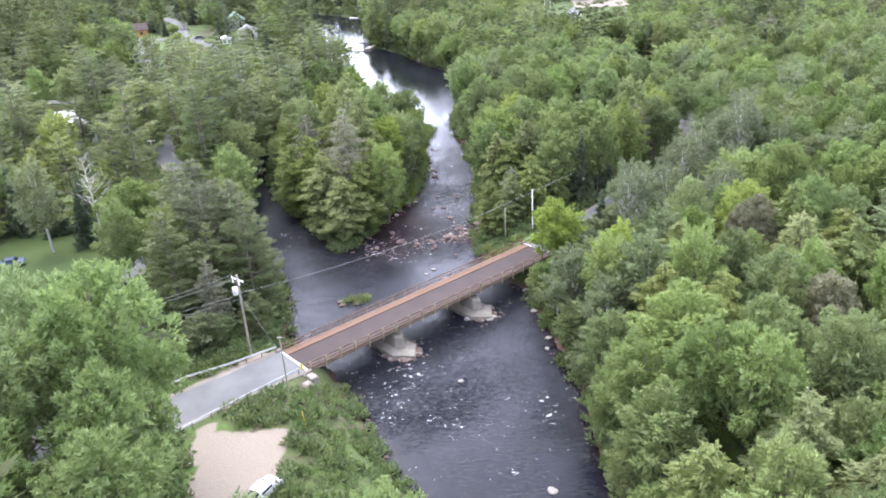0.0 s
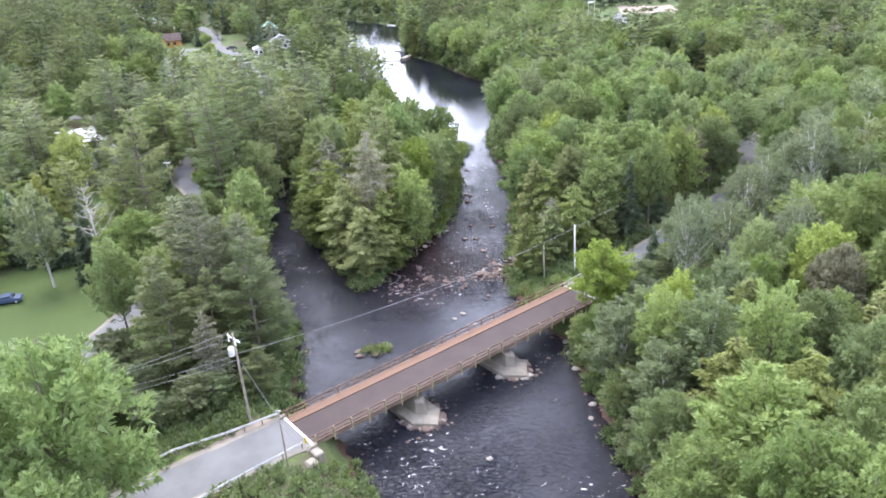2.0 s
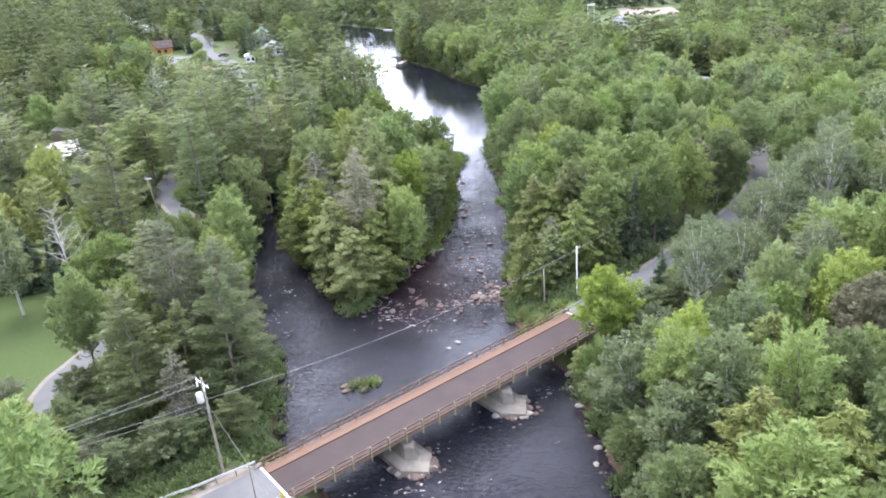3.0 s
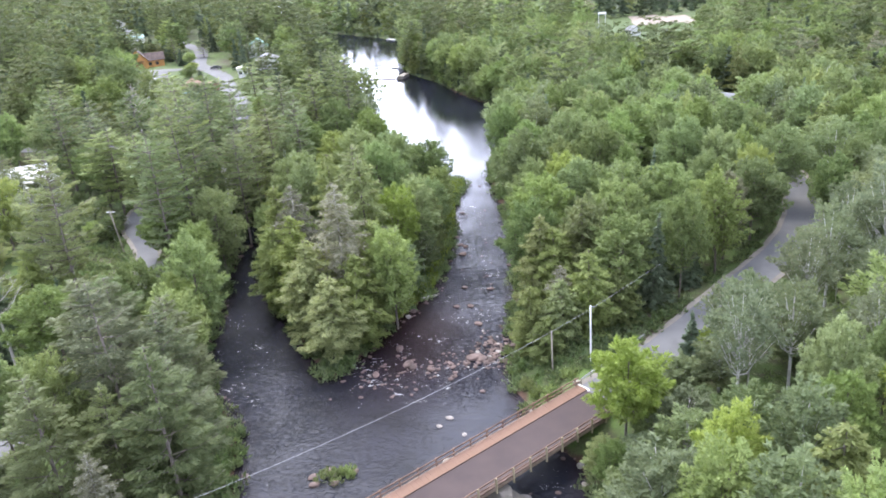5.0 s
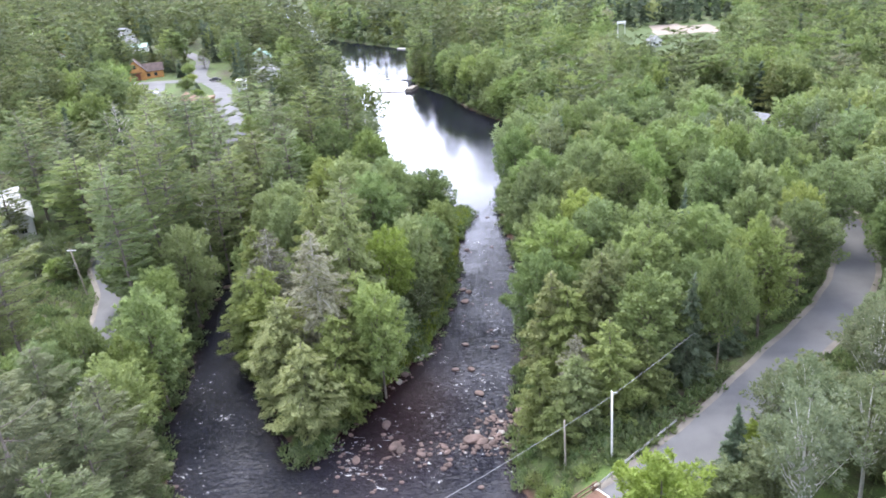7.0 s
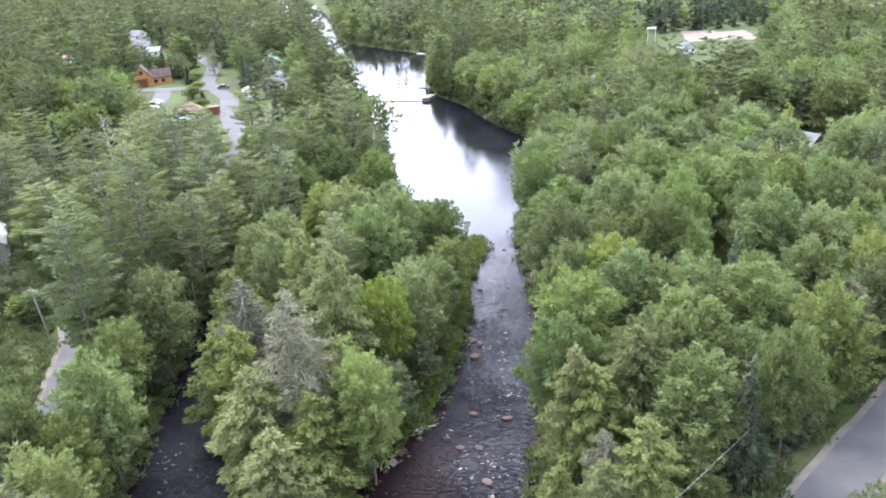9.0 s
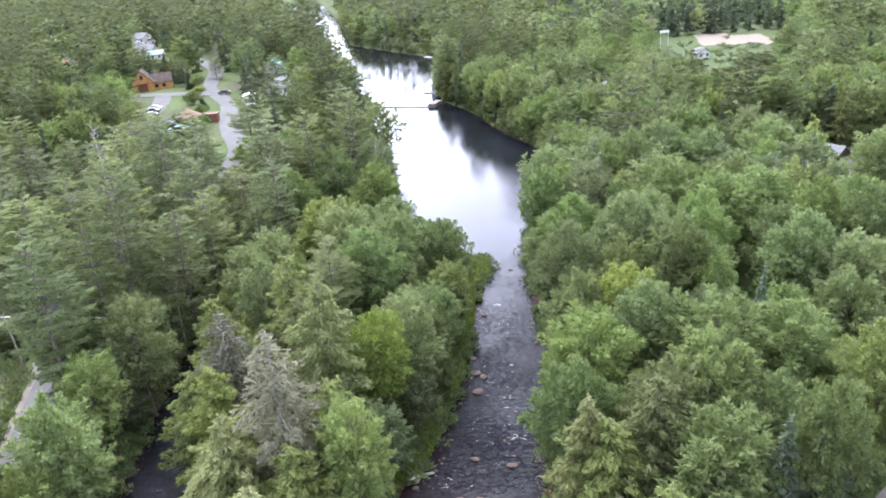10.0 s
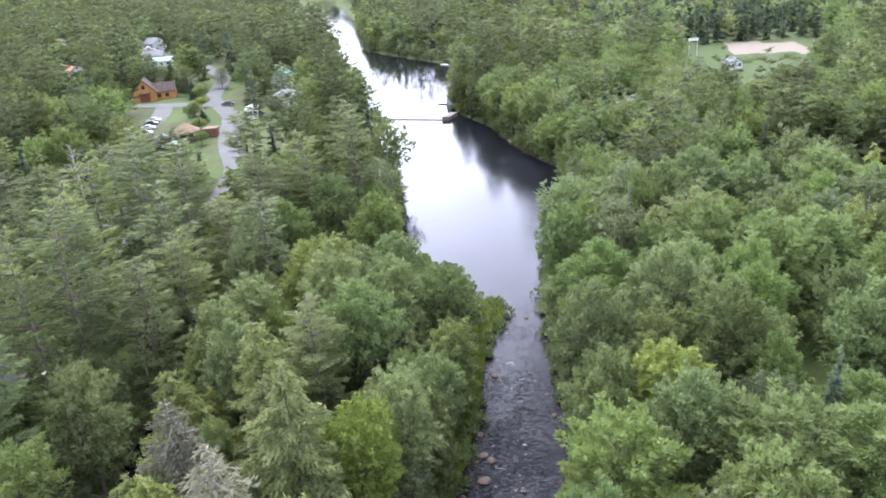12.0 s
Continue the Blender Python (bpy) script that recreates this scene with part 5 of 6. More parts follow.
# the forest goes on behind and beside the valley
rx, ry = scatter(-190, 190, -110, 205, 9.0, 12)
ok = free_ground(rx, ry, 3.0, 3.0) & (~in_valley(rx, ry) | (ry < 36))
forest("surrounding_forest", rx[ok], ry[ok], 0, "mixed green forest around the river valley")

# low growth along banks and roads
clump_rng = np.random.default_rng(11)
sx, sy = clump_rng.uniform(-80, 75, 38000), clump_rng.uniform(40, 260, 38000)
d, isle = river_distance(sx, sy)
edge = ((d > -0.7) & (d < 4.0)) | isle
for line, half in list(ROADS.values())[:4]:
    far = nearest(sx, sy, line)[0]
    edge |= (far > half + 0.7) & (far < half + 3.4) & (clump_rng.random(len(sx)) < 0.5)
for p in KEPT_CLEAR[:2]:
    edge |= inside(sx, sy, p)
edge |= inside(sx, sy, [(-44, 70), (-26, 87.5), (-30, 93), (-46, 82)])
edge |= inside(sx, sy, OPEN[len(LAWNS) + len(BARE)]) | inside(sx, sy, OPEN[-2])
edge |= (clump_rng.random(len(sx)) < 0.10)
clear = np.ones(len(sx), bool)
for line, half in ROADS.values():
    clear &= nearest(sx, sy, line)[0] > half + 0.5
for p in LAWNS[:6] + BARE:
    clear &= ~inside(sx, sy, p)
keep = edge & (d > np.where(isle, 0.2, -0.7)) & clear
local = np.stack([sx, sy], -1) - np.array([-23.3, 85.5])
on_bridge = (np.abs(local @ np.array([0.749, 0.662]) - 23.7) < 28) & (np.abs(local @ np.array([-0.662, 0.749]) + 3.6) < 5.4)
keep &= ~on_bridge
sx, sy = sx[keep][:7000], sy[keep][:7000]
sz = np.maximum(height(sx, sy), water_level(sy) + 0.05)
P, N, S, T = [], [], [], []
for x, y, z in zip(sx, sy, sz):
    k = int(clump_rng.integers(30, 46))
    rad = clump_rng.uniform(0.6, 1.45)
    dirs = sphere_points(k, clump_rng)
    dirs[:, 2] = np.abs(dirs[:, 2])
    P.append(np.array([x, y, z + 0.1]) + dirs * rad * clump_rng.uniform(0.5, 1.1, k)[:, None] * np.array([1, 1, 0.9]))
    N.append(dirs + np.array([0, 0, 0.6]) + clump_rng.normal(size=dirs.shape) * 0.4)
    S.append(clump_rng.uniform(0.20, 0.42, k)), T.append(np.full(k * 3, clump_rng.random()))
v, f = directed_sheets(np.concatenate(P), np.concatenate(N), np.concatenate(S), clump_rng, 0.5, 0.9)
shrub_me = mesh_of("undergrowth", v, f, FAR_LEAVES["shrub"])
float_attribute(shrub_me, "tint", np.concatenate(T))
tagged(new("undergrowth", shrub_me), "bright green bushes and ferns along the banks", "bushes", kind="stuff")


# tall grass on the island's eastern edge and its spit
blade_rng = np.random.default_rng(19)
gx_, gy_ = blade_rng.uniform(-16, -2, 60000), blade_rng.uniform(140, 212, 60000)
gap, on_isle = river_distance(gx_, gy_)
keep = on_isle & (nearest(gx_, gy_, ISLAND[3:11])[0] < np.where(gy_ > 197, 6.0, 2.6 + 1.2 * np.sin(gy_ * 0.7)))
gx_, gy_ = gx_[keep][:9000], gy_[keep][:9000]
gz_ = height(gx_, gy_) + blade_rng.uniform(0.05, 0.7, len(gx_))
v, f = directed_sheets(np.stack([gx_, gy_, gz_], -1), np.stack([blade_rng.normal(0, 0.45, len(gx_)), blade_rng.normal(0, 0.45, len(gx_)), np.ones(len(gx_))], -1), blade_rng.uniform(0.25, 0.6, len(gx_)), blade_rng, 0.34, 0.9)
grass_me = mesh_of("bank_grass", v, f, FAR_LEAVES["meadow"])
float_attribute(grass_me, "tint", np.repeat(0.5 + 0.5 * np.sin(gx_ * 0.8) * np.sin(gy_ * 0.35), 3))
tagged(new("bank_grass", grass_me), "tall yellow-green grass along the island's edge", "grass", kind="stuff")


# ---- stones in the river ----
def stone_mesh(seed, mat, flat=0.45, fine=2):
    bm = bmesh.new()
    bmesh.ops.create_icosphere(bm, subdivisions=fine, radius=1.0)
    rng = np.random.default_rng(seed)
    axes = sphere_points(7, rng)
    for v in bm.verts:
        k = 1.0
        for a in axes:
            k = min(k, 0.78 / max(0.15, float(np.dot(a, v.co))))
        v.co = Vector((v.co.x * k * 1.2, v.co.y * k, v.co.z * k * flat))
    return shared(bm, "stone", mat)


STONES = [stone_mesh(s, stone) for s in range(5)]
PALE_STONES = [stone_mesh(20 + s, pale_stone) for s in range(3)]
PEBBLES = [stone_mesh(s, stone, 0.6, 1) for s in range(5)]
stone_rng = np.random.default_rng(33)


def boulder(x, y, size, pale=False):
    z = float(water_level(np.array(y))) if float(river_distance(np.array([x]), np.array([y]))[0][0]) < 0 else height_at(x, y)
    me = (PALE_STONES if pale else STONES)[int(stone_rng.integers(3 if pale else 5))]
    ob = new("boulder", me)
    ob.matrix_world = Matrix.Translation((x, y, z + size * 0.12)) @ Matrix.Rotation(stone_rng.random() * 6.28, 4, "Z") @ Matrix.Diagonal((size, size * stone_rng.uniform(0.7, 1.0), size * stone_rng.uniform(0.7, 1.1), 1))
    tagged(ob, "pale grey rounded boulder in the river" if pale else "pinkish-brown rounded boulder in the river", "boulder", "boulders in the river")


# rubble heaped round the feet of the piers
for along, count in ((14.6, 20), (29.6, 9)):
    for i in range(count):
        w = -math.pi * (i + 0.5) / count + stone_rng.normal() * 0.12
        spot = bridge_frame @ Vector((along + 2.5 * math.cos(w), -WIDE + 0.4 + 3.4 * math.sin(w), 0))
        boulder(spot.x, spot.y, float(stone_rng.uniform(0.35, 0.75)), stone_rng.random() < 0.4)



for x, y, size in ((-3.4, 116.2, 0.5), (-4.6, 114.6, 0.4), (-1.5, 112.8, 0.35), (0.4, 81.6, 0.4), (9.5, 60.4, 0.6), (12.6, 88.6, 0.4), (13.2, 91.4, 0.5), (12.0, 99.5, 0.5), (11.6, 103.4, 0.5), (11.4, 106.6, 0.5), (9.6, 111.5, 0.6), (8.4, 113.5, 0.7), (6.8, 117.0, 0.6), (3.6, 129.0, 0.6), (2.7, 131.4, 0.45)):
    boulder(x, y, size, True)
# the large flat stones of the sill below the island, and single stones up the channel
for x, y, size in ((-0.6, 130.0, 1.1), (0.4, 129.6, 0.8), (1.7, 129.4, 0.6), (4.0, 128.8, 0.9), (5.4, 134.6, 1.2), (4.9, 132.6, 0.8), (-9.8, 128.9, 0.9), (-9.0, 128.2, 0.6), (-11.5, 133.2, 0.8), (-6.5, 127.4, 0.6), (-14.0, 126.6, 0.7), (-0.2, 139.6, 0.7),
                   (-3.4, 165.8, 0.75), (-4.1, 170.2, 0.6), (-4.8, 174.2, 0.5), (-2.7, 152.2, 0.5), (-1.5, 145.5, 0.6), (-3.7, 145.5, 0.5), (-35.3, 119.9, 0.6), (-34.2, 122.4, 0.5), (-47.4, 164.0, 0.8), (-48.6, 168.0, 0.7), (-46.6, 170.2, 0.6), (-45.8, 160.4, 0.6), (-46.4, 175.0, 0.8), (-46.0, 183.6, 0.9), (-44.4, 182.4, 0.8)):
    boulder(x, y, size)
for i in range(150):
    k = i % 5
    if k < 2:
        x, y = stone_rng.normal(2.6, 2.0), stone_rng.normal(131.6, 2.4)
    elif k == 2:
        t = stone_rng.random()
        x, y = -17 + 17 * t + stone_rng.normal(0, 1.6), 125.5 + 4 * t + stone_rng.normal(0, 1.5)
    elif k == 3:
        t = stone_rng.random()
        x, y = -20 + 13 * t + stone_rng.normal(0, 0.8) + 1.0, 126 + 27 * t + stone_rng.normal(0, 0.8)
    else:
        x, y = stone_rng.uniform(-6, 6), stone_rng.uniform(140, 205)
    if float(river_distance(np.array([x]), np.array([y]))[0][0]) < 0.8:
        boulder(float(x), float(y), float(min(0.65, stone_rng.lognormal(-1.5, 0.45))), stone_rng.random() < 0.06)
pieces = []
for i in range(1200):
    edge_run = i % 4
    if edge_run == 0 and stone_rng.random() < 0.6:
        continue
    if edge_run == 0:
        t = stone_rng.random()
        x, y = -18 + 20 * t + stone_rng.normal(0, 2.2), 125 + 4.5 * t + stone_rng.normal(0, 2.4)
    elif edge_run == 1:
        x, y = stone_rng.normal(2.8, 1.9), stone_rng.normal(131.5, 2.6)
        if i % 8 == 1:
            continue
    elif edge_run == 2:
        line = (EAST_BANK[3:18], WEST_BANK[4:16], ISLAND)[i // 4 % 3]
        j = int(stone_rng.integers(len(line) - 1))
        t = stone_rng.random()
        x, y = line[j][0] + t * (line[j + 1][0] - line[j][0]) + stone_rng.normal(0, 0.7), line[j][1] + t * (line[j + 1][1] - line[j][1]) + stone_rng.normal(0, 0.7)
    else:
        along, px0 = (14.6, 29.6)[i // 4 % 2] + stone_rng.normal(0, 1.9), stone_rng.uniform(-10.5, -5)
        x, y = -23.3 + 0.749 * along - 0.662 * px0, 85.5 + 0.662 * along + 0.749 * px0
        if stone_rng.random() < 0.6:
            continue
    if float(river_distance(np.array([x]), np.array([y]))[0][0]) > 0.9:
        continue
    z = float(water_level(np.array(y)))
    me = PEBBLES[i % 5]
    size = float(min(0.5, stone_rng.lognormal(-1.6, 0.4)))
    co = np.array([v.co[:] for v in me.vertices]) * size + np.array([x, y, z + 0.02])
    pieces.append((co, [tuple(p.vertices) for p in me.polygons]))
tagged(new("river_stones", joined_mesh("river_stones", pieces, stone)), "small brown river stones along the banks", "stones", kind="stuff")
tv, tf = tube([(-9.6, 148.2, 0.55), (-8.6, 149.0, 0.6), (-7.0, 149.6, 0.5)], [0.16, 0.2, 0.12], 8)
tagged(new("driftwood_log", mesh_of("driftwood_log", tv, tf, dead_wood, True)), "pale bleached driftwood log at the island edge", "log")


# ---- houses and small buildings ----
glass, glass_nt, glass_bsdf, _ = material("window_glass")
glass_bsdf.inputs["Base Color"].default_value, glass_bsdf.inputs["Roughness"].default_value = (0.03, 0.035, 0.04, 1), 0.08
clap_white = plain("white_siding", (0.62, 0.62, 0.60), (0.76, 0.76, 0.74), 0.5, 9.0, 0.7)
orange_wood = plain("orange_stained_wood", (0.40, 0.19, 0.060), (0.56, 0.29, 0.105), 0.7, 10.0, 0.7)
red_door = plain("red_brown_door", (0.15, 0.045, 0.028), (0.22, 0.07, 0.045), 1.0, 10.0, 0.6)
dark_shingle = plain("brown_shingles", (0.065, 0.047, 0.042), (0.125, 0.092, 0.082), 0.8, 8.0, 0.9)
grey_shingle = plain("grey_shingles", (0.17, 0.175, 0.185), (0.28, 0.285, 0.295), 0.8, 8.0, 0.9)
tan_shingle = plain("tan_shingles", (0.19, 0.125, 0.085), (0.30, 0.205, 0.14), 0.8, 8.0, 0.9)
teal_metal = plain("teal_metal_roof", (0.16, 0.30, 0.29), (0.25, 0.41, 0.40), 0.8, 6.0, 0.5)
green_metal = plain("green_metal_roof", (0.26, 0.46, 0.38), (0.36, 0.56, 0.48), 0.8, 6.0, 0.5)
salmon_roof = plain("faded_red_roof", (0.36, 0.17, 0.13), (0.50, 0.26, 0.20), 0.8, 8.0, 0.85)
dark_wood = plain("dark_wood", (0.075, 0.055, 0.040), (0.15, 0.11, 0.08), 1.0, 10.0, 0.85)


def gable_body(w, d, h, rise):
    """Walls with gables at both ends of y."""
    bm = bmesh.new()
    ends = []
    for y in (-d / 2, d / 2):
        ends.append([bm.verts.new(c) for c in ((-w / 2, y, -0.5), (w / 2, y, -0.5), (w / 2, y, h), (0, y, h + rise), (-w / 2, y, h))])
    bm.faces.new(ends[0]), bm.faces.new(ends[1][::-1])
    for i in range(5):
        bm.faces.new((ends[0][i], ends[1][i], ends[1][(i + 1) % 5], ends[0][(i + 1) % 5]))
    bmesh.ops.recalc_face_normals(bm, faces=bm.faces)
    return bm


def gable_roof(w, d, h, rise, over=0.5, thick=0.16):
    bm = bmesh.new()
    k = rise / (w / 2)
    for s in (-1, 1):
        a = [(0, h + rise + 0.05), (s * (w / 2 + over), h - over * k + 0.05), (s * (w / 2 + over), h - over * k + 0.05 + thick), (0, h + rise + 0.05 + thick)]
        f, b = [[bm.verts.new((x, y, z)) for x, z in a] for y in (-d / 2 - over, d / 2 + over)]
        bm.faces.new(f), bm.faces.new(b[::-1])
        for i in range(4):
            bm.faces.new((f[i], b[i], b[(i + 1) % 4], f[(i + 1) % 4]))
    bmesh.ops.recalc_face_normals(bm, faces=bm.faces)
    return bm


def window(house, x, y, z, w, h, along_x, frame_mat):
    """A window in a wall: a proud frame with a pane in it."""
    t = 0.06
    bm = bmesh.new()
    for a0, a1, c0, c1 in ((-w / 2 - t, w / 2 + t, h / 2, h / 2 + t), (-w / 2 - t, w / 2 + t, -h / 2 - t, -h / 2), (-w / 2 - t, -w / 2, -h / 2, h / 2), (w / 2, w / 2 + t, -h / 2, h / 2), (-0.025, 0.025, -h / 2, h / 2)):
        box(bm, a0, a1, -0.05, 0.05, c0, c1)
    win = part("window", bm, frame_mat, house)
    win.location = (x, y, z)
    win.rotation_euler = (0, 0, 0 if along_x else radians(90))
    part("pane", boxed(-w / 2, w / 2, -0.02, 0.02, -h / 2, h / 2), glass, win)


def house(x, y, turn, w, d, h, rise, wall, roof, label, trim=None, name="house", group="houses of the village", chimney=False):
    z = float(height(np.array([x]), np.array([y]))[0])
    ob = thing(name, pose(x, y, z, 0, 0, turn), label, "house", group)
    part("wall", gable_body(w, d, h, rise), wall, ob)
    part("roof", gable_roof(w, d, h, rise), roof, ob)
    trim = trim or white_paint
    for k in (-0.28, 0.28):
        window(ob, k * w, -d / 2 - 0.03, 1.55, 1.1, 1.2, True, trim)
    if rise > 2:
        window(ob, 0, -d / 2 - 0.03, h + rise * 0.35, 0.9, 0.9, True, trim)
    for k in (-0.3, 0.05, 0.34):
        window(ob, w / 2 + 0.03, k * d, 1.55, 1.1, 1.2, False, trim)
        window(ob, -w / 2 - 0.03, k * d, 1.55, 1.1, 1.2, False, trim)
    if chimney:
        part("chimney", boxed(w * 0.18, w * 0.18 + 0.7, d * 0.1, d * 0.1 + 0.7, h, h + rise + 1.1, 0.03), dark_shingle, ob)
    return ob


# the orange wooden house with its garage
z0 = height_at(-148, 357)
chalet = thing("house", pose(-148, 358.5, z0, 0, 0, 24) @ Matrix.Diagonal((0.92, 0.92, 1.0, 1)), "orange wooden house with brown roof and red garage door", "house", "houses of the village")
part("wall", gable_body(8.6, 9.5, 3.6, 4.2), orange_wood, chalet)
part("roof", gable_roof(8.6, 9.5, 3.6, 4.2, 0.7), dark_shingle, chalet)
wing = part("side_wing", gable_body(7.0, 8.5, 3.0, 2.6), orange_wood, chalet)
wing.location, wing.rotation_euler = (7.2, 1.2, 0), (0, 0, radians(90))
wing_roof = part("roof", gable_roof(7.0, 8.5, 3.0, 2.6, 0.5), dark_shingle, chalet)
wing_roof.location, wing_roof.rotation_euler = (7.2, 1.2, 0.01), (0, 0, radians(90))
part("garage_door", boxed(-1.9, 1.9, -4.84, -4.76, 0.0, 2.7, 0.02), red_door, chalet, "red-brown garage door")
part("garage_hood", boxed(-2.6, 2.6, -5.5, -4.7, 2.85, 3.05, 0.03), dark_shingle, chalet)
window(chalet, 0, -4.79, 5.3, 1.1, 1.3, True, dark_wood)
for k in (5.2, 8.2):
    window(chalet, k, -2.33, 1.5, 1.3, 1.2, True, dark_wood)
house(-226, 502, 30, 9, 14, 3.4, 2.6, clap_white, grey_shingle, "white house with a long grey shingle roof", chimney=True)
house(-214, 486, 96, 8, 11, 3.0, 2.2, clap_white, grey_shingle, "low white house with grey roof")
house(-246, 545, 60, 9, 12, 4.6, 3.0, clap_white, grey_shingle, "tall white house with grey roof")
house(-196, 462, 105, 7, 9, 2.8, 1.6, clap_white, teal_metal, "pale outbuilding with weathered teal roof")
house(-345, 596, 50, 9, 12, 4.4, 3.0, clap_white, tan_shingle, "small pale house with tan roof")
house(-236, 444, 70, 8, 10, 3.0, 2.2, clap_white, salmon_roof, "white cottage with faded red roof")
house(-252, 470, 40, 8, 12, 3.0, 1.8, clap_white, grey_shingle, "grey-roofed white shed among spruces")
house(-98, 368, 15, 8, 10, 4.4, 3.0, clap_white, green_metal, "white lake house with pale green metal roof")
house(-84, 332, 12, 8, 9, 3.2, 2.0, clap_white, grey_shingle, "white cottage with dark grey roof by the lake")
house(-89, 316, 20, 3.2, 5.0, 2.8, 0.5, clap_white, clap_white, "small white shed beside the street", name="shed")
house(-100, 196, 35, 9, 13, 4.0, 3.0, clap_white, clap_white, "white house with a pale roof between pines")
house(-110, 206, 120, 8, 11, 3.2, 2.4, clap_white, clap_white, "white house with a pale metal roof")
house(22.9, 322, -30, 10, 14, 4.5, 3.4, dark_wood, grey_shingle, "dark wooden house with a grey shingle roof", trim=dark_wood)
house(66.6, 252.6, 40, 6, 8, 2.6, 1.8, dark_wood, grey_shingle, "dark wooden house with grey roof among trees", trim=dark_wood)
house(69.3, 411, 20, 5, 5, 2.6, 1.8, clap_white, grey_shingle, "small hut with blue-grey roof on the meadow", name="hut")

# kiosk with a tent-shaped roof
kiosk = thing("pavilion", pose(-98.8, 291.8, height_at(-98.8, 291.8)), "wooden garden pavilion with a tan tent-shaped roof", "pavilion")
v, f = tube([(0, 0, 2.7), (0, 0, 2.85), (0, 0, 4.9), (0, 0, 5.2)], [4.1, 4.1, 0.5, 0.1], 8)
part("roof", mesh_of("roof", v, f, tan_shingle), tan_shingle, kiosk, "tan shingle roof")
v, f = tube([(0, 0, -0.3), (0, 0, 0.25)], [3.6, 3.6], 8)
part("floor_slab", mesh_of("floor_slab", v, f, dark_wood), dark_wood, kiosk)
for i in range(8):
    w = 2 * math.pi * i / 8
    part("post", boxed(-0.1, 0.1, -0.1, 0.1, 0.2, 2.75, 0.01), dark_wood, kiosk).location = (3.3 * math.cos(w), 3.3 * math.sin(w), 0)
    seg = part("railing", boxed(-1.2, 1.2, -0.05, 0.05, 0.3, 1.1, 0.01), dark_wood, kiosk)
    seg.location, seg.rotation_euler = (3.1 * math.cos(w + 0.39), 3.1 * math.sin(w + 0.39), 0), (0, 0, w + 0.39 + radians(90))
house(-101.5, 284, 30, 4.6, 4.6, 2.4, 1.5, dark_wood, black_paint, "dark garden shed with a black roof", trim=dark_wood, name="shed", group="sheds in the garden")
stand = thing("market_stand", pose(-96.2, 279.6, height_at(-96.2, 279.6), 0, 0, 10), "open stand with a teal metal roof", "stand")
part("roof", gable_roof(5.4, 3.6, 2.3, 0.7, 0.3), teal_metal, stand, "teal metal roof")
part("counter", boxed(-2.2, 2.2, -1.3, -0.9, -0.2, 1.0, 0.02), dark_wood, stand)
for a in (-2.4, 2.4):
    for b in (-1.5, 1.5):
        part("post", boxed(a - 0.08, a + 0.08, b - 0.08, b + 0.08, -0.3, 2.35), dark_wood, stand)
red_shed = thing("shed", pose(-93.6, 296.5, height_at(-93.6, 296.5), 0, 0, 10), "small red-brown shed with a pale flat roof", "shed", "sheds in the garden")
part("wall", boxed(-1.7, 1.7, -1.4, 1.4, -0.4, 2.3, 0.03), red_door, red_shed)
part("roof", boxed(-2.0, 2.0, -1.7, 1.7, 2.31, 2.5, 0.04), tan_shingle, red_shed)
part("door", boxed(-0.45, 0.45, -1.47, -1.41, 0.0, 2.0, 0.01), dark_wood, red_shed)


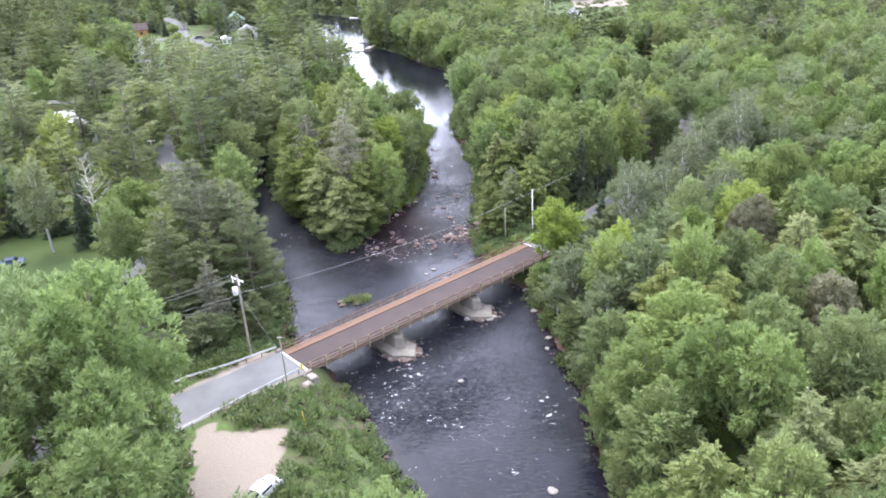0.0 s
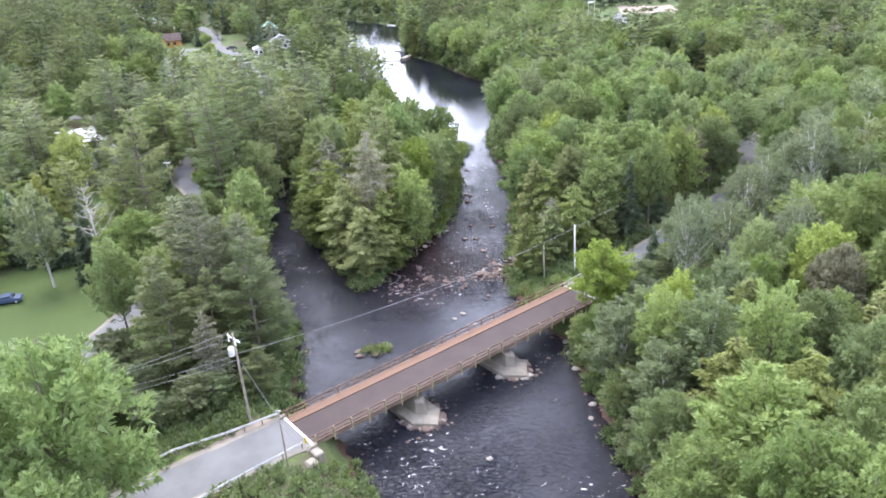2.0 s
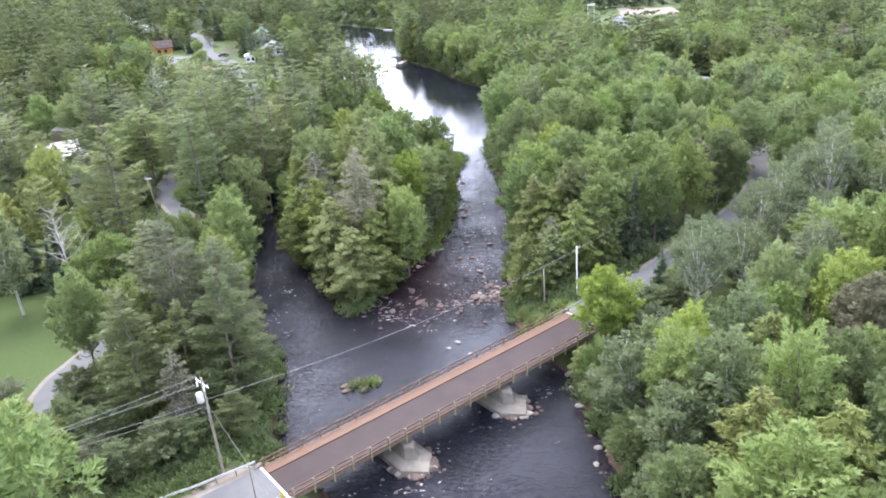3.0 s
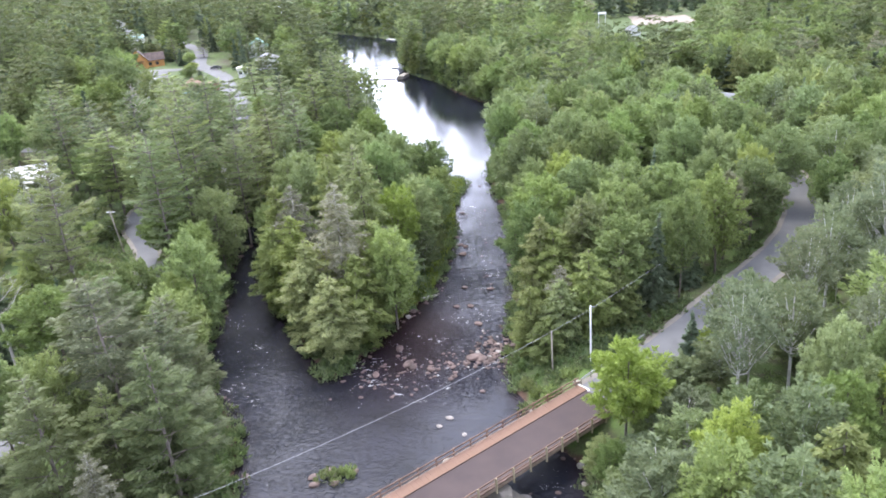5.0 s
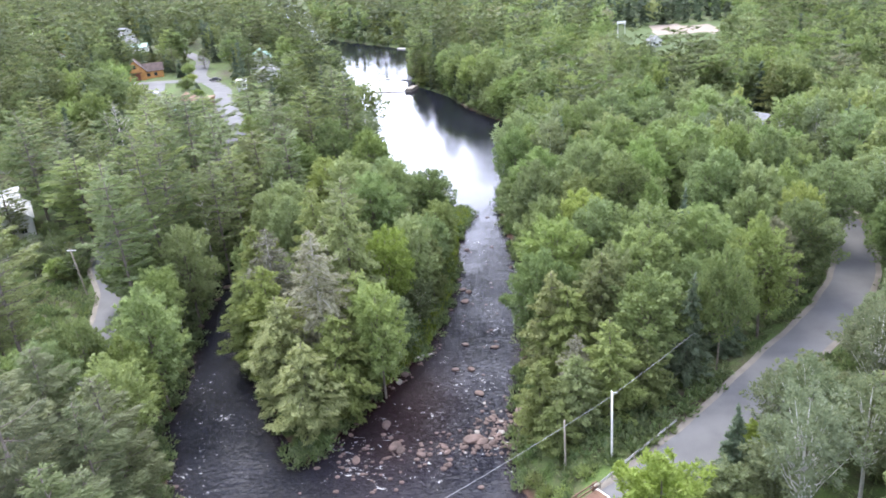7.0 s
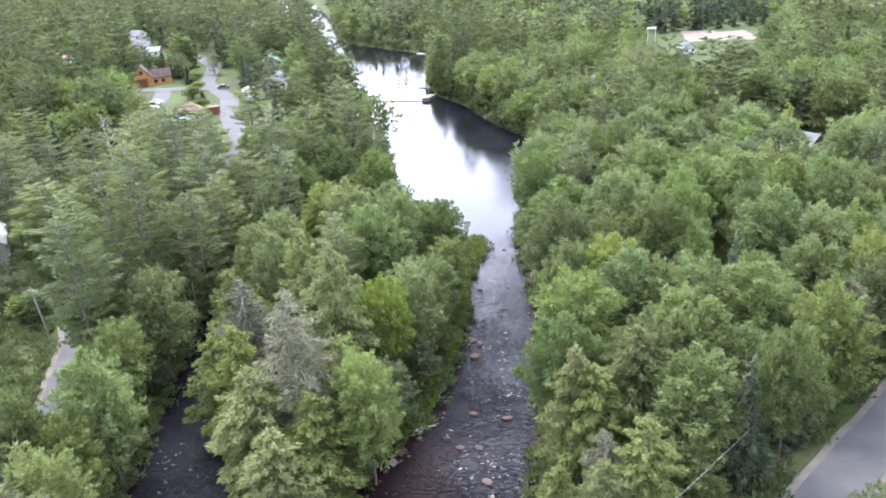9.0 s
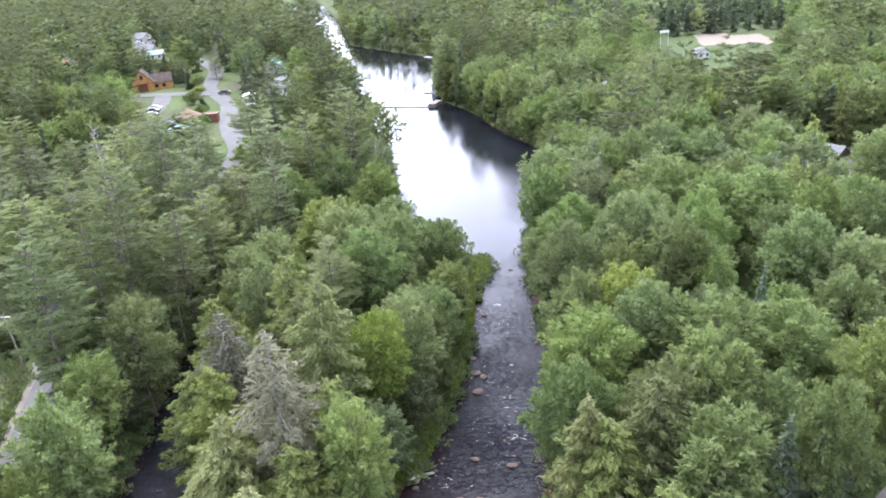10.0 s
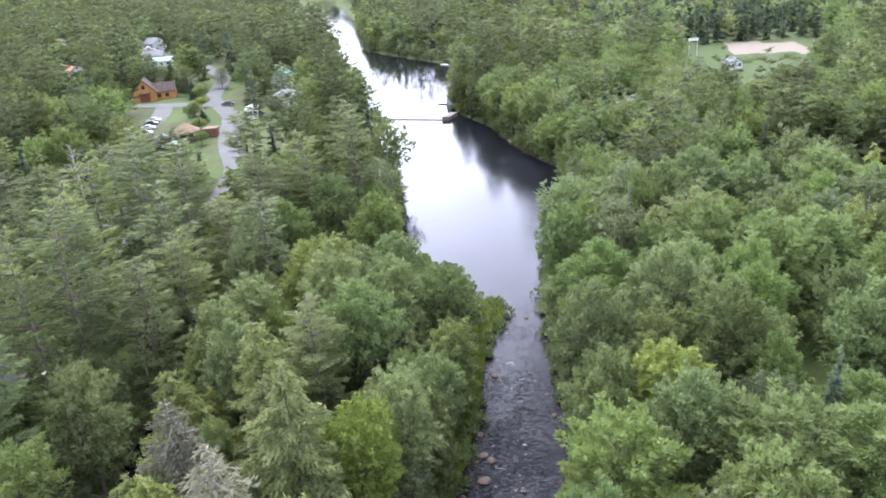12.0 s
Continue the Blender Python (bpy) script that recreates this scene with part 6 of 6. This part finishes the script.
# ---- cars ----
def car(x, y, turn, paint, label, lift=0.0):
    z = float(height(np.array([x]), np.array([y]))[0]) + lift
    ob = thing("car", pose(x, y, z, 0, 0, turn), label, "car", "parked cars")
    side = [(-2.15, 0.35), (-2.2, 0.75), (-2.05, 0.95), (-1.45, 1.0), (-0.85, 1.45), (0.55, 1.47), (1.15, 1.02), (2.05, 0.85), (2.2, 0.6), (2.15, 0.35)]
    bm = bmesh.new()
    rings = []
    for yy, k in ((-0.9, 0.0), (-0.82, 0.02), (0.82, 0.02), (0.9, 0.0)):
        rings.append([bm.verts.new((px, yy * (0.8 if pz > 1.2 else 1.0), pz + k)) for px, pz in side])
    for a, b in zip(rings, rings[1:]):
        for i in range(len(side)):
            j = (i + 1) % len(side)
            bm.faces.new((a[i], a[j], b[j], b[i]))
    bm.faces.new(rings[0]), bm.faces.new(rings[-1][::-1])
    bmesh.ops.recalc_face_normals(bm, faces=bm.faces)
    part("body", bm, paint, ob)
    for x0, x1, z0, z1, name in ((0.68, 1.14, 1.06, 1.42, "windscreen"), (-1.36, -0.92, 1.06, 1.42, "rear_window")):
        bm = bmesh.new()
        bottom, upper = (x1, x0) if name == "windscreen" else (x0, x1)
        off = 0.05 if name == "windscreen" else -0.05
        q = [bm.verts.new(c) for c in ((bottom + off, -0.68, z0), (bottom + off, 0.68, z0), (upper + off, 0.6, z1), (upper + off, -0.6, z1))]
        r = [bm.verts.new(c.co - Vector((off, 0, 0.05))) for c in q]
        bm.faces.new(q), bm.faces.new(r[::-1])
        for i in range(4):
            bm.faces.new((q[i], r[i], r[(i + 1) % 4], q[(i + 1) % 4]))
        bmesh.ops.recalc_face_normals(bm, faces=bm.faces)
        part(name, bm, glass, ob)
    for yy in (-0.83, 0.83):
        part("side_window", boxed(-0.85, 0.6, yy - 0.03, yy + 0.03, 1.06, 1.38, 0.01), glass, ob)
    for wx_ in (-1.4, 1.35):
        for yy in (-0.82, 0.82):
            v, f = tube([(wx_, yy - 0.11, 0.32), (wx_, yy - 0.09, 0.32), (wx_, yy + 0.09, 0.32), (wx_, yy + 0.11, 0.32)], [0.25, 0.33, 0.33, 0.25], 14)
            f.append(tuple(range(13, -1, -1)))
            wheel = part("wheel", mesh_of("wheel", v, f, black_paint), black_paint, ob)
            v, f = tube([(wx_, yy - 0.118, 0.32), (wx_, yy + 0.118, 0.32)], [0.19, 0.19], 10)
            f.append(tuple(range(9, -1, -1)))
            part("rim", mesh_of("rim", v, f, galvanised), galvanised, wheel)
    return ob


def car_paint(name, colour):
    mat, nt, bsdf, _ = material(name)
    v = coords(nt)
    dark = tuple(c * 0.85 for c in colour)
    nt.links.new(ramp(nt, noise_tex(nt, v, 3.0), ((0.4, dark), (0.6, colour))), bsdf.inputs["Base Color"])
    bsdf.inputs["Roughness"].default_value, bsdf.inputs["Coat Weight"].default_value = 0.35, 0.6
    return mat


white_car, blue_car, dark_car = car_paint("white_car_paint", (0.72, 0.72, 0.71)), car_paint("blue_car_paint", (0.045, 0.075, 0.17)), car_paint("dark_car_paint", (0.03, 0.03, 0.035))
car(-19.8, 57.6, 62, white_car, "white parked car on the sandy lot")
car(-77.5, 119.0, 20, blue_car, "dark blue parked car on the lawn")
car(-80.5, 114.5, 25, dark_car, "dark parked car on the lawn")
for x, y, paint, label in ((-122.6, 317, white_car, "white car parked in the lane"), (-121.0, 312.5, dark_car, "dark car parked in the lane"), (-119.0, 307, white_car, "white car parked in the lane"),
                           (-116.4, 300.5, white_car, "white car parked at the garden"), (-107.0, 338.4, dark_car, "dark car beside the street")):
    car(x, y, 12, paint, label, 0.08)
car(-64.5, 178, 70, white_car, "white car parked beneath the pines")

# ---- meadow, lake ----
gate = thing("goal_frame", pose(60.1, 450, height_at(60.1, 450)), "tall pale frame at the meadow's edge", "frame")
for k in (-1.7, 1.7):
    part("post", boxed(k - 0.1, k + 0.1, -0.1, 0.1, -0.3, 7.2, 0.02), white_paint, gate)
part("crossbar", boxed(-2.1, 2.1, -0.12, 0.12, 6.6, 7.7, 0.02), white_paint, gate)


def low_wall(name, a, b, top, thick, mat, label, posts=0):
    a, b = Vector(a), Vector(b)
    long = (b - a).length
    ob = thing(name, Matrix.Translation((*a, 0)) @ Matrix.Rotation(math.atan2(b.y - a.y, b.x - a.x), 4, "Z"), label, "weir", "weir of the lake")
    part("sill", boxed(0, long, -thick / 2, thick / 2, -1.5, top, 0.04), mat, ob)
    for i in range(posts):
        x = long * (i + 0.5) / posts
        part("post", boxed(x - 0.12, x + 0.12, -0.12, 0.12, top, top + 0.55, 0.02), dark_wood, ob)
    return ob


weir = low_wall("weir", (-76, 364), (-36.2, 354.2), 1.22, 0.6, dark_wood, "low dark sill of a weir across the river")
part("abutment", boxed(40.2, 43.0, -0.8, 7.0, -1.5, 2.3, 0.08), concrete, weir, "grey concrete abutment at the bank")
low_wall("weir", (-80, 397.5), (-38.6, 387.6), 1.05, 0.35, white_paint, "low pale sill with stub posts across the river", 14)
dock = thing("dock", pose(-39.5, 383.5, 1.0, 0, 0, -25), "white-painted wooden boat dock on the lake", "dock")
part("deck", boxed(-4, 3, -1.2, 1.2, 0.25, 0.42, 0.02), white_paint, dock)
for a in (-3.6, -0.5, 2.6):
    for b in (-1.0, 1.0):
        part("pile", boxed(a - 0.1, a + 0.1, b - 0.1, b + 0.1, -1.5, 0.9), white_paint, dock)
part("boat_house", gable_body(2.4, 3.0, 1.6, 0.9), clap_white, dock).location = (1.6, 0, 0.43)
dock_far = thing("dock", pose(-54.5, 487, 1.0, 0, 0, -40), "pale wooden boat dock on the lake shore", "dock")
part("deck", boxed(-5, 2, -1.2, 1.2, 0.25, 0.45, 0.02), white_paint, dock_far)
for a in (-4.6, 1.6):
    for b in (-1.0, 1.0):
        part("pile", boxed(a - 0.1, a + 0.1, b - 0.1, b + 0.1, -1.5, 0.8), white_paint, dock_far)


# ---- a bushy islet above the bridge, and garden trees ----
def bush(x, y, r, high, label, seed):
    rng = np.random.default_rng(seed)
    z = max(float(water_level(np.array(y))), height_at(x, y))
    ob = thing("bush", Matrix.Translation((x, y, z)), label, "bush", "bushes")
    P, N = [], []
    for k in range(7):
        d = sphere_points(90, rng)
        d[:, 2] = np.abs(d[:, 2])
        w, reach = k * 2.4 + rng.random(), r * (0.25 + 0.5 * rng.random()) * (k > 0)
        size = rng.uniform(0.35, 0.6)
        P.append(np.array([math.cos(w) * reach, math.sin(w) * reach, 0.0]) + d * np.array([r, r, high * rng.uniform(1.0, 1.7)]) * size * rng.uniform(0.55, 1.05, 90)[:, None])
        N.append(d + np.array([0, 0, 0.8]))
    v, f = directed_sheets(np.concatenate(P), np.concatenate(N), rng.uniform(0.12, 0.28, 630), rng, 0.45, 0.9)
    part("leaves", mesh_of("leaves", v, f, LEAVES["bright" if "bright" in label else "shrub"]), None, ob)
    stems = [tube([(0, 0, -0.3), (r * 0.6 * math.cos(k), r * 0.6 * math.sin(k), high * 0.7)], [0.05, 0.015], 4) for k in (0.3, 1.6, 2.9, 4.4, 5.5)]
    part("stems", joined_mesh("stems", stems, bark), None, ob)
    return ob


for x, y, r, high, seed in ((-16.2, 105.9, 1.7, 1.2, 1), (-14.4, 106.5, 1.2, 0.9, 2)):
    bush(x, y, r, high, "bright green bush on a rock islet", seed)
for x, y in ((-17.8, 104.6), (-13.6, 106.6), (-15.6, 104.8), (-18.3, 105.9), (-16.8, 106.9)):
    boulder(x, y, 0.55)
for x, y, r, high, seed in ((-113, 324, 2.6, 4.2, 4), (-117, 329, 2.2, 3.0, 5), (84, 433, 4.2, 3.4, 13), (95, 430, 4.0, 3.2, 14), (110, 432, 4.5, 4.0, 15), (78, 424, 2.6, 2.4, 16), (-104, 306, 2.0, 2.6, 6), (-121, 349, 2.4, 3.4, 7), (-107, 300, 1.8, 2.4, 8), (7.5, 119.5, 1.6, 1.8, 9), (9.2, 117.6, 1.4, 1.5, 10), (6.4, 121.6, 1.5, 1.9, 11), (11.5, 119.6, 1.3, 1.4, 12)):
    bush(x, y, r, high, "rounded green garden bush" if y > 200 else "bright green bush on the river bank", seed)
